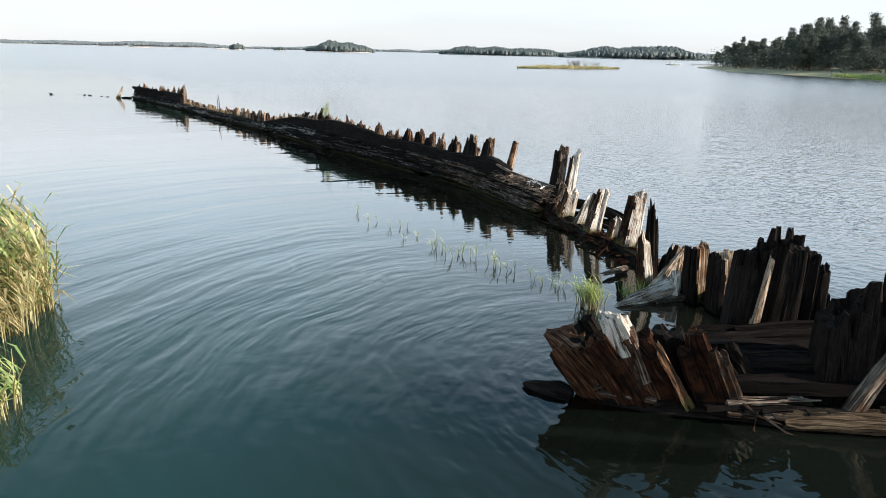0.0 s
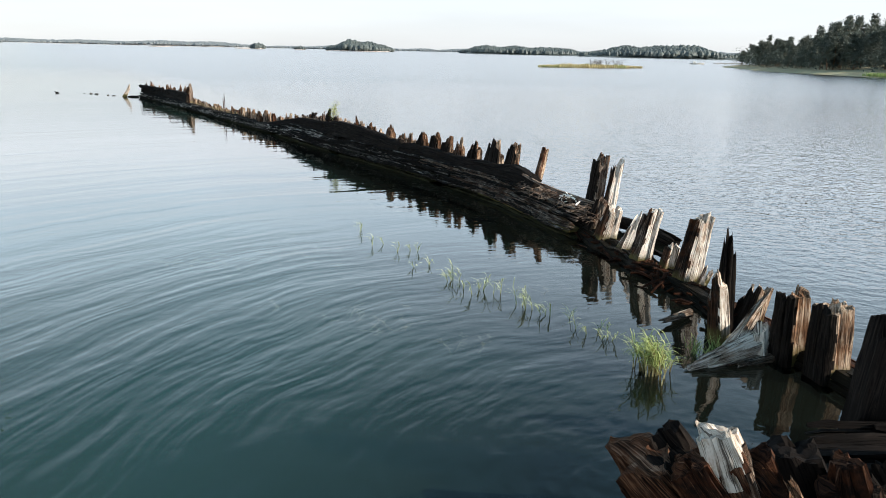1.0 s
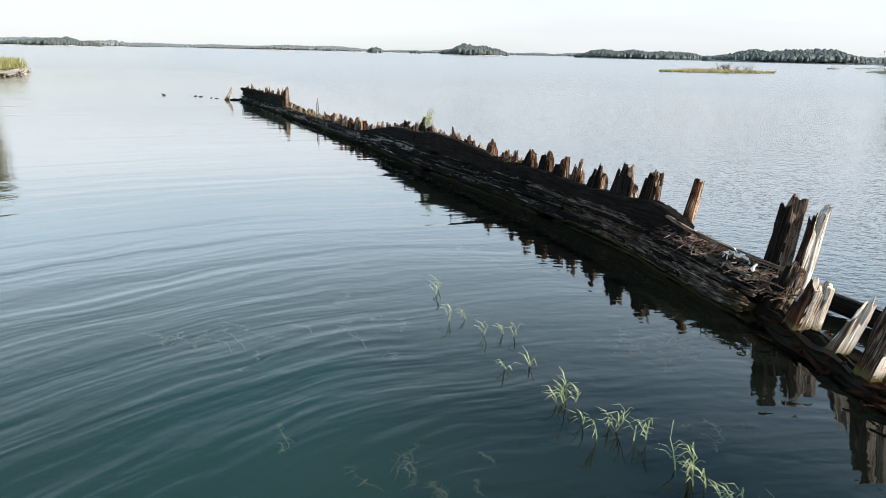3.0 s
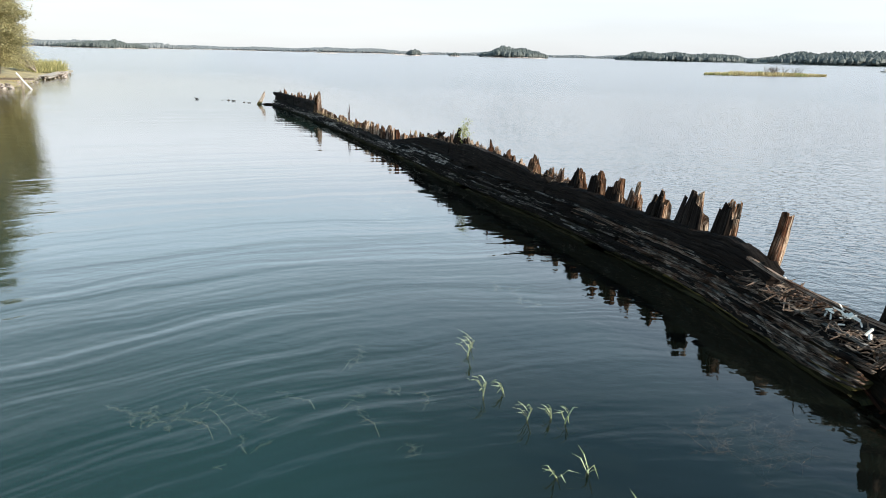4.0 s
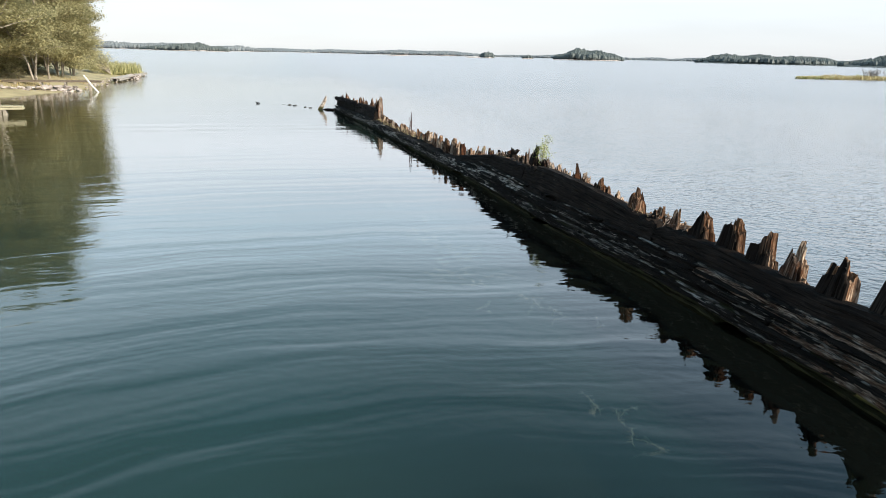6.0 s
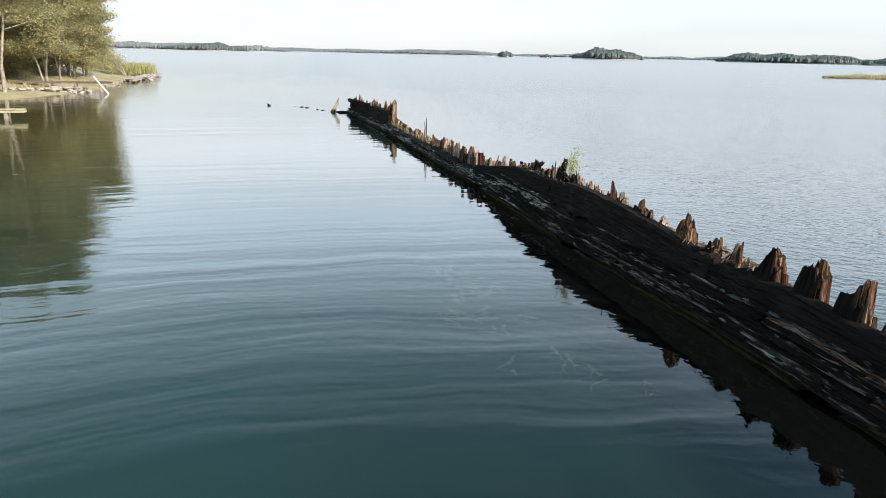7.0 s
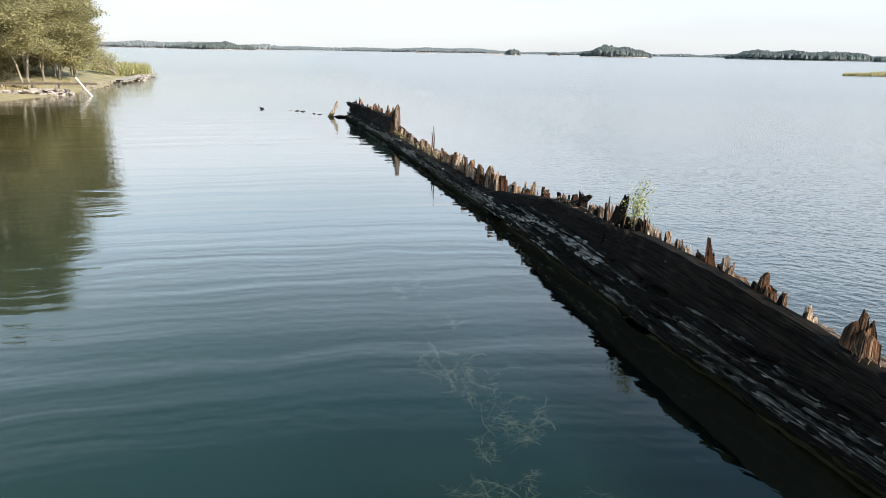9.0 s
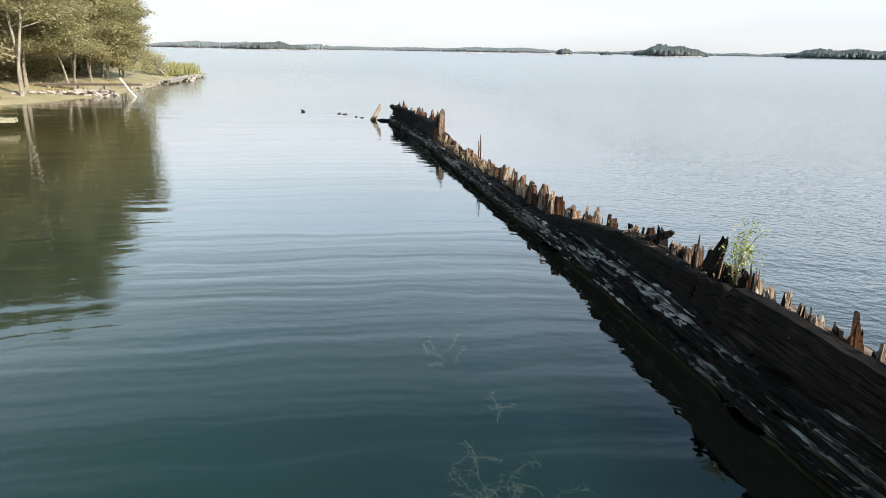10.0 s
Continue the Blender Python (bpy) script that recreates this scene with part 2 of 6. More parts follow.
reed_dry = leafy("dry_reed", (0.26, 0.2, 0.08), (0.55, 0.47, 0.25), 2.0)
weed_brown = plain("brown_weed_stem", (0.12, 0.075, 0.05), (0.3, 0.2, 0.14), 4.0)
weed_mat = plain("water_weed_stem", (0.20, 0.20, 0.14), (0.38, 0.37, 0.27), 4.0)
bark = plain("alder_bark", (0.15, 0.125, 0.095), (0.36, 0.31, 0.245), 3.0, bump=0.5)
bark_pine = plain("pine_bark", (0.11, 0.06, 0.035), (0.25, 0.14, 0.08), 2.0, bump=0.5)
bare_twig = plain("bare_twig", (0.12, 0.10, 0.085), (0.24, 0.21, 0.18), 3.0)
rock = plain("granite", (0.24, 0.20, 0.175), (0.45, 0.395, 0.35), 1.3, bump=0.5)
rock_dark = plain("wet_granite", (0.03, 0.028, 0.026), (0.09, 0.08, 0.07), 3.0, bump=0.5)
rock_far = plain("shore_granite", (0.4, 0.33, 0.29), (0.62, 0.54, 0.48), 0.05)
turf = plain("shore_grass", (0.20, 0.17, 0.095), (0.40, 0.345, 0.205), 0.7, bump=0.6)
reed_shore = leafy("shore_reed", (0.20, 0.20, 0.075), (0.44, 0.40, 0.19), 1.2)
dry_grass = leafy("dry_grass", (0.25, 0.2, 0.09), (0.48, 0.38, 0.2), 3.0)
board = plain("grey_board", (0.24, 0.22, 0.19), (0.4, 0.37, 0.33), 6.0)
board_pale = plain("faded_board", (0.24, 0.215, 0.135), (0.4, 0.355, 0.235), 6.0)
# brown boards of the shore walk, their shade included in the colour
board_shaded = plain("shaded_brown_board", (0.085, 0.066, 0.048), (0.2, 0.16, 0.12), 6.0)
white_paint = plain("white_paint", (0.45, 0.43, 0.39), (0.68, 0.66, 0.61), 6.0)
shell = plain("bleached_chips", (0.6, 0.54, 0.46), (0.82, 0.77, 0.69), 9.0)


def water_material():
    m, nt, bs = mat_nodes("sea_water")
    geo = nt.nodes.new("ShaderNodeNewGeometry")
    pos = geo.outputs["Position"]
    # murk: slow patches of green and blue-green
    murk = noise_of(nt, mapped(nt, pos, (0.12, 0.12, 0.12)), 1.0, 3.0)
    deep = ramp(nt, murk, [(0.35, (0.0078, 0.0295, 0.0268)), (0.65, (0.0142, 0.0280, 0.0182))])
    bs.inputs["IOR"].default_value = 1.333
    # long gentle ripples in the lee of the hull, short wind ripples outside it
    # rings that spread from the stern
    rel = nt.nodes.new("ShaderNodeVectorMath")
    rel.operation = "SUBTRACT"
    nt.links.new(pos, rel.inputs[0])
    rel.inputs[1].default_value = (2.3, 5.15, 0.0)
    rad = nt.nodes.new("ShaderNodeVectorMath")
    rad.operation = "LENGTH"
    nt.links.new(rel.outputs[0], rad.inputs[0])
    sp = nt.nodes.new("ShaderNodeSeparateXYZ")
    nt.links.new(rel.outputs[0], sp.inputs[0])
    ang = nt.nodes.new("ShaderNodeMath")
    ang.operation = "ARCTAN2"
    nt.links.new(sp.outputs[0], ang.inputs[0])
    nt.links.new(sp.outputs[1], ang.inputs[1])
    warp = noise_of(nt, pos, 0.35, 2.0)
    rw = nt.nodes.new("ShaderNodeMath")
    rw.operation = "MULTIPLY_ADD"
    nt.links.new(warp, rw.inputs[0])
    rw.inputs[1].default_value = 0.9
    nt.links.new(rad.outputs["Value"], rw.inputs[2])
    polar = nt.nodes.new("ShaderNodeCombineXYZ")
    nt.links.new(rw.outputs[0], polar.inputs[0])
    nt.links.new(ang.outputs[0], polar.inputs[1])
    long_ = noise_of(nt, mapped(nt, polar.outputs[0], (2.9, 1.8, 1.0)), 1.0, 1.0, 0.3)
    mid = noise_of(nt, mapped(nt, polar.outputs[0], (6.4, 7.0, 1.0)), 1.0, 1.0, 0.4)
    chop = noise_of(nt, mapped(nt, pos, (6.2, 7.6, 1.0)), 1.0, 2.0, 0.5, 0.3)
    sep = nt.nodes.new("ShaderNodeSeparateXYZ")
    nt.links.new(pos, sep.inputs[0])
    side = nt.nodes.new("ShaderNodeMath")      # distance out to windward of the hull's line
    side.operation = "MULTIPLY_ADD"
    nt.links.new(sep.outputs[1], side.inputs[0])
    side.inputs[1].default_value = 0.62
    nt.links.new(sep.outputs[0], side.inputs[2])
    wind = nt.nodes.new("ShaderNodeMapRange")
    wind.inputs["From Min"].default_value, wind.inputs["From Max"].default_value = 8.2, 14.0
    wind.inputs["To Min"].default_value, wind.inputs["To Max"].default_value = 0.09, 1.0
    nt.links.new(side.outputs[0], wind.inputs["Value"])

    # open water is roughened by the wind, sooner to windward
    def spread(lo, hi, a, b):
        m_ = nt.nodes.new("ShaderNodeMapRange")
        for key, val in (("From Min", lo), ("From Max", hi), ("To Min", a), ("To Max", b)):
            m_.inputs[key].default_value = val
        nt.links.new(rad.outputs["Value"], m_.inputs["Value"])
        return m_.outputs[0]

    lee, windward = spread(30.0, 90.0, 0.015, 0.2), spread(14.0, 60.0, 0.05, 0.2)
    rm = nt.nodes.new("ShaderNodeMix")
    nt.links.new(wind.outputs[0], rm.inputs[0])
    nt.links.new(lee, rm.inputs[2])
    nt.links.new(windward, rm.inputs[3])
    nt.links.new(rm.outputs[0], bs.inputs["Roughness"])

    # water along the wreck is coloured darker, standing in for its shade and dark reflection
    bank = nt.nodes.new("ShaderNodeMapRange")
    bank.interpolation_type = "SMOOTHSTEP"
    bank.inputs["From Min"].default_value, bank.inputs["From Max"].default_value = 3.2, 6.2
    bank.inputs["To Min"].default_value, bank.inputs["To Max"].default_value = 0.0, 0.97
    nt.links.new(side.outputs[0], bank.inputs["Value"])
    shallow = nt.nodes.new("ShaderNodeMapRange")     # silt over the wooded shore's shallows, raised to brighten the trees' reflection
    shallow.inputs["From Min"].default_value, shallow.inputs["From Max"].default_value = 4.0, -6.0
    nt.links.new(side.outputs[0], shallow.inputs["Value"])
    inshore = nt.nodes.new("ShaderNodeMath")
    inshore.operation = "MULTIPLY"
    nt.links.new(shallow.outputs[0], inshore.inputs[0])
    nt.links.new(spread(9.0, 26.0, 0.0, 1.0), inshore.inputs[1])
    deep = mix(nt, inshore.outputs[0], deep, (0.062, 0.054, 0.020))
    over = nt.nodes.new("ShaderNodeMath")            # the same painted darkening in a ring round the stern
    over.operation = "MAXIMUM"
    thin = nt.nodes.new("ShaderNodeMath")            # weaker along the hull, away from the stern
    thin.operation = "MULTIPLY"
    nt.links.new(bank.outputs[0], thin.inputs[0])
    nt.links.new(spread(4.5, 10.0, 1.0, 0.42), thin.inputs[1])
    foot = nt.nodes.new("ShaderNodeMapRange")        # full again at the hull's foot, for its shadow and mirror image
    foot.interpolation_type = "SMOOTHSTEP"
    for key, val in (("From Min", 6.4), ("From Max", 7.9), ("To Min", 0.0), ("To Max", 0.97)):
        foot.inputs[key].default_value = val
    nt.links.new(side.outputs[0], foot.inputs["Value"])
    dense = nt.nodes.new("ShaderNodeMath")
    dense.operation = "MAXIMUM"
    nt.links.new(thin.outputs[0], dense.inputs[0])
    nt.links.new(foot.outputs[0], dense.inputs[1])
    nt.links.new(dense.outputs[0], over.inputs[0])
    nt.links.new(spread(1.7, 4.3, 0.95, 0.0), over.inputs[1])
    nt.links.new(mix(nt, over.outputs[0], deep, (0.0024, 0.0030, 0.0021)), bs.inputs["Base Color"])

    def scaled(sock, k):
        s = nt.nodes.new("ShaderNodeMath")
        s.operation = "MULTIPLY"
        nt.links.new(sock, s.inputs[0])
        if isinstance(k, float):
            s.inputs[1].default_value = k
        else:
            nt.links.new(k, s.inputs[1])
        return s.outputs[0]

    def plus(a, b):
        s = nt.nodes.new("ShaderNodeMath")
        nt.links.new(a, s.inputs[0])
        nt.links.new(b, s.inputs[1])
        return s.outputs[0]

    # the short rings die away as they spread, the long swell is left
    fine = noise_of(nt, mapped(nt, polar.outputs[0], (8.5, 7.0, 1.0)), 1.0, 1.5, 0.5, 0.2)
    swell = noise_of(nt, mapped(nt, polar.outputs[0], (1.5, 1.1, 1.0)), 1.0, 0.0, 0.3)
    rings = plus(scaled(scaled(mid, 0.0072), spread(4.5, 12.0, 1.0, 0.34)), scaled(scaled(fine, 0.0065), spread(4.0, 9.5, 1.0, 0.0)))
    calm = nt.nodes.new("ShaderNodeMapRange")        # still water in the shelter of the timbers
    calm.interpolation_type = "SMOOTHSTEP"
    for key, val in (("From Min", 3.4), ("From Max", 6.6), ("To Min", 1.0), ("To Max", 0.38)):
        calm.inputs[key].default_value = val
    nt.links.new(side.outputs[0], calm.inputs["Value"])
    still = nt.nodes.new("ShaderNodeMath")           # only round the stern and the row of ribs
    still.operation = "MAXIMUM"
    nt.links.new(calm.outputs[0], still.inputs[0])
    nt.links.new(spread(5.0, 10.0, 0.0, 0.85), still.inputs[1])
    h = plus(plus(scaled(plus(scaled(long_, 0.0072), scaled(swell, 0.0098)), still.outputs[0]), scaled(rings, still.outputs[0])), scaled(scaled(chop, 0.018), wind.outputs[0]))
    bp = node(nt, "ShaderNodeBump", Strength=1.0, Distance=1.0)
    nt.links.new(h, bp.inputs["Height"])
    nt.links.new(bp.outputs[0], bs.inputs["Normal"])
    clear = node(nt, "ShaderNodeBsdfGlass", IOR=1.333, Roughness=0.02)
    clear.inputs["Color"].default_value = (0.86, 0.88, 0.88, 1)
    nt.links.new(bp.outputs[0], clear.inputs["Normal"])
    mx = nt.nodes.new("ShaderNodeMixShader")
    mx.inputs[0].default_value = 0.16
    nt.links.new(bs.outputs[0], mx.inputs[1])
    nt.links.new(clear.outputs[0], mx.inputs[2])
    nt.links.new(rm.outputs[0], clear.inputs["Roughness"])
    nt.links.new(mx.outputs[0], nt.nodes["Material Output"].inputs[0])
    return m


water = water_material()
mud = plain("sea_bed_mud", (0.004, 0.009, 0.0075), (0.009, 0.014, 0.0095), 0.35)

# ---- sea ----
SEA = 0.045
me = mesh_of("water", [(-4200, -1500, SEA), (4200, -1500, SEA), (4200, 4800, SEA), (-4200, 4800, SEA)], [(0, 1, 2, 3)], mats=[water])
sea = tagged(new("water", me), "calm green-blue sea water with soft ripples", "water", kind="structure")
sea.visible_shadow = False
me = mesh_of("ground", [(-4200, -1500, -0.9), (4200, -1500, -0.9), (4200, 4800, -0.9), (-4200, 4800, -0.9)], [(0, 1, 2, 3)], mats=[mud])
tagged(new("ground", me), "muddy green sea bed under the water", "sea bed", kind="structure")

# ---- line of the wreck's side at the waterline, from stern to bow ----
LINE = [(2.75, 9.0), (2.55, 9.75), (2.3, 10.45), (1.95, 11.15), (1.55, 11.85), (1.05, 12.95), (0.5, 14.1), (-0.3, 15.3), (-1.3, 16.75), (-2.38, 18.2),
        (-3.09, 19.15), (-4.1, 20.6), (-5.55, 22.65), (-7.0, 24.6), (-8.7, 26.9), (-10.3, 29.0), (-12.7, 32.2), (-16.3, 36.6)]


def spline(points, n=12):
    p = [np.array(q, float) for q in points]
    p = [2 * p[0] - p[1]] + p + [2 * p[-1] - p[-2]]
    out = []
    for i in range(1, len(p) - 2):
        a, b, c, d = p[i - 1:i + 3]
        for k in range(n):
            u = k / n
            out.append(0.5 * (2 * b + (c - a) * u + (2 * a - 5 * b + 4 * c - d) * u * u + (3 * b - a - 3 * c + d) * u ** 3))
    out.append(p[-2])
    return np.array(out)


CURVE = spline(LINE)
DIST = np.concatenate([[0], np.cumsum(np.linalg.norm(np.diff(CURVE, axis=0), axis=1))])
LENGTH = DIST[-1]


def on_line(s):
    """Place, way along and way across (to the far side) at s metres along the wreck's side."""
    x, y = np.interp(s, DIST, CURVE[:, 0]), np.interp(s, DIST, CURVE[:, 1])
    a, b = max(s - 0.3, 0.0), min(s + 0.3, LENGTH)
    d = Vector((np.interp(b, DIST, CURVE[:, 0]) - np.interp(a, DIST, CURVE[:, 0]), np.interp(b, DIST, CURVE[:, 1]) - np.interp(a, DIST, CURVE[:, 1]), 0)).normalized()
    over = max(0.0, s - LENGTH) + min(0.0, s)
    return Vector((x, y, 0)) + d * over, d, Vector((d.y, -d.x, 0))


def hull(s, off, z):
    """The side leans out more towards the stern."""
    p, d, n = on_line(s)
    off += 0.06 * min(1.0, max(0.0, (9.5 - s) / 3.0)) * max(0.0, z - 0.12)
    return p + n * off + Vector((0, 0, z))


# ---- timber ----
def timber(base, top, along, wide, deep, nx=4, ny=3, ragged=0.25, point=0.3, seed=0, steps=6, mat=None, name="rib", peak=0.5, groove=0.009, taper_by=0.28, shade_side=None, shade_rows=1, blunt=False):
    """A weathered standing timber: one solid baulk with cracked sides and a splintered, broken top."""
    rng = random.Random(seed)
    base, top = Vector(base), Vector(top)
    axis = top - base
    L = axis.length
    a = Vector(along) - axis * (Vector(along).dot(axis) / axis.length_squared)
    a.normalize()
    b = axis.normalized().cross(a)
    gx, gy = max(5, min(13, round(wide / 0.022) + 1)), max(5, min(11, round(deep / 0.026) + 1))
    # splinters: each has its own height and slope of break
    sites = []
    for _ in range(max(4, round(nx * ny * (0.5 if blunt else 0.7)))):
        u, v = rng.uniform(-0.5, 0.5), rng.uniform(-0.5, 0.5)
        h = 1 - point * abs(u + 0.5 - peak) * 2 * rng.uniform(0.7, 1.15) - ragged * rng.random() ** 1.4 - 0.2 * point * abs(v)
        k = 0.10 if blunt else 0.3
        sites.append([u, v, h, rng.uniform(-k, k), rng.uniform(-k, k)])
    most = max(q[2] for q in sites)
    for q in sites:
        q[2] += 1.0 - most

    def break_at(u, v):
        """Height of the break, and how near a crack runs."""
        w = u + 0.10 * nz(seed * 1.7, u * 5, v * 5), v + 0.10 * nz(seed * 1.7 + 9, u * 5, v * 5)
        ds = sorted((math.hypot((q[0] - w[0]) * wide, (q[1] - w[1]) * deep), k) for k, q in enumerate(sites))
        q = sites[ds[0][1]]
        h = q[2] + q[3] * (u - q[0]) + q[4] * (v - q[1])
        return max(0.2, min(1.04, h)), max(0.0, 1 - (ds[1][0] - ds[0][0]) / 0.03)

    rim = [(i, 0) for i in range(gx - 1)] + [(gx - 1, j) for j in range(gy - 1)] + [(i, gy - 1) for i in range(gx - 1, 0, -1)] + [(0, j) for j in range(gy - 1, 0, -1)]
    uv_of, tall, crack = {}, {}, {}
    for i in range(gx):
        for j in range(gy):
            inside = 0 < i < gx - 1 and 0 < j < gy - 1
            u = (i + (rng.uniform(-0.3, 0.3) if 0 < i < gx - 1 else 0)) / (gx - 1) - 0.5
            v = (j + (rng.uniform(-0.3, 0.3) if 0 < j < gy - 1 else 0)) / (gy - 1) - 0.5
            h, c = break_at(u, v)
            tall[i, j] = h + rng.uniform(-0.012, 0.012) / max(L, 0.3)
            crack[i, j] = c + (0.5 if rng.random() < 0.16 else 0)
            if not inside and i in (0, gx - 1) and j in (0, gy - 1):
                u, v = u * 0.88, v * 0.88
            uv_of[i, j] = (u, v)

    def place(i, j, f):
        u, v = uv_of[i, j]
        t = tall[i, j] * f
        edge = max(abs(u), abs(v)) * 2
        gap = groove * (1.7 * crack[i, j] + 0.9 * abs(nz(seed + u * 13, v * 13, 3.0))) * (0.3 + 0.7 * f) * edge
        k = (1 - taper_by * t) * (1 - 0.05 * f * f)
        px, py = u * wide * k, v * deep * k
        r = math.hypot(px, py) or 1.0
        px, py = px * max(0.3, 1 - gap / r), py * max(0.3, 1 - gap / r)
        px += 0.014 * nz(seed + u * 3, v * 3 + 4, t * L * 2.6) + 0.006 * nz(seed + u * 9, v * 9, t * L * 8)
        py += 0.014 * nz(seed + u * 3 + 7, v * 3, t * L * 2.6) + 0.006 * nz(seed + u * 9 + 3, v * 9, t * L * 8)
        return base + axis * t + a * px + b * py

    pile, slots = Pile(), []
    n, v0 = len(rim), rng.random() * 3
    levels = [k / steps for k in range(steps)] + [1.0]
    edge_at, run = [], 0.0
    for q in range(n):
        edge_at.append(v0 + run)
        (u0, w0), (u1, w1) = uv_of[rim[q]], uv_of[rim[(q + 1) % n]]
        run += math.hypot((u1 - u0) * wide, (w1 - w0) * deep)
    for f in levels:
        for q, (i, j) in enumerate(rim):
            pile.v.append(place(i, j, f))
            pile.uv.append((tall[i, j] * f * L + seed * 0.37, edge_at[q]))
    # near-side faces take the second wood, which carries their shade as colour
    limit = 0.5 - shade_rows / max(ny, 1) * 0.5
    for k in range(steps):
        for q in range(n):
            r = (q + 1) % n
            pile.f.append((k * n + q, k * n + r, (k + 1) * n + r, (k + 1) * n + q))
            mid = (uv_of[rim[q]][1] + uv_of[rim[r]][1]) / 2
            slots.append(1 if shade_side and mid > limit + 0.12 * nz(seed * 3.1, k * 0.9) else 0)
    index = {ij: steps * n + q for q, ij in enumerate(rim)}
    for i in range(1, gx - 1):
        for j in range(1, gy - 1):
            index[i, j] = len(pile.v)
            pile.v.append(place(i, j, 1.0))
            pile.uv.append((tall[i, j] * L + seed * 0.37, v0 + (uv_of[i, j][0] * wide + uv_of[i, j][1] * deep)))
    for i in range(gx - 1):
        for j in range(gy - 1):
            pile.f.append((index[i, j], index[i + 1, j], index[i + 1, j + 1], index[i, j + 1]))
            slots.append(1 if shade_side and uv_of[i, j][1] > max(limit, 0.2) else 0)
    pile.f.append(tuple(range(n - 1, -1, -1)))
    slots.append(0)
    me = pile.mesh(name, [mat, shade_side] if shade_side else mat, 32)
    if shade_side:
        me.polygons.foreach_set("material_index", slots)
    return me


def beam(points, wide, high, seed=0, mat=None, name="beam", ragged=0.05, step=0.11, rough=0.014, nx=0, ny=0):
    """A lying, eaten timber along points: split strips side by side, with frayed ends."""
    rng = random.Random(seed)
    pts = spline(points, 10)
    d = np.concatenate([[0], np.cumsum(np.linalg.norm(np.diff(pts, axis=0), axis=1))])
    full = d[-1]
    nx = nx or max(2, round(wide / 0.055))
    ny = ny or max(2, round(high / 0.06))
    pile = Pile()
    lat = [[((i / nx - 0.5 + (rng.uniform(-0.3, 0.3) / nx if 0 < i < nx else 0)) * wide, (j / ny - 0.5 + (rng.uniform(-0.3, 0.3) / ny if 0 < j < ny else 0)) * high) for j in range(ny + 1)] for i in range(nx + 1)]
    for i in (0, nx):
        for j in (0, ny):
            lat[i][j] = (lat[i][j][0] * 0.84, lat[i][j][1] * 0.8)
    for i in range(nx):
        for j in range(ny):
            s0 = rng.random() ** 1.6 * ragged * 3
            s1 = full - rng.random() ** 1.6 * ragged * 3
            if j == ny - 1 and rng.random() < 0.45:      # broken top strips
                if rng.random() < 0.5:
                    s1 = max(s0 + 0.3 * full, s1 - full * rng.uniform(0.1, 0.5))
                else:
                    s0 = min(s1 - 0.3 * full, s0 + full * rng.uniform(0.1, 0.5))
            q = [lat[i][j], lat[i + 1][j], lat[i + 1][j + 1], lat[i][j + 1]]
            cx, cy = sum(p[0] for p in q) / 4, sum(p[1] for p in q) / 4
            lift = rng.uniform(-0.5, 0.6) * rough
            n = max(4, int((s1 - s0) / step))
            rings, along = [], []
            for k in range(n + 1):
                s = s0 + (s1 - s0) * k / n
                p = Vector([np.interp(s, d, pts[:, c]) for c in range(3)])
                e = Vector([np.interp(min(s + 0.05, full), d, pts[:, c]) - np.interp(max(s - 0.05, 0), d, pts[:, c]) for c in range(3)]).normalized()
                side = e.cross(Vector((0, 0, 1))).normalized()
                up = side.cross(e)
                end = 0.45 if k in (0, n) else 0.96
                ring = []
                for n_, (x, y) in enumerate(q):
                    jx = rough * 0.8 * nz(seed * 3.3 + x * 11, y * 11, s * 1.6)
                    jy = rough * 0.8 * nz(seed * 3.3 + x * 11 + 5, y * 11, s * 1.6) + lift * (1 if y > 0 else -0.3) + rough * 0.6 * nz(seed + i * 3.7, s * 5)
                    ring.append(p + side * (cx + (x - cx) * end + jx) + up * (cy + (y - cy) * end + jy))
                rings.append(ring)
                along.append(s + seed * 0.7)
            v0 = rng.random() * 4
            pile.loft(rings, along, [v0, v0 + wide / nx, v0 + wide / nx + high / ny, v0 + 2 * wide / nx + high / ny])
    return pile.mesh(name, mat, 40)


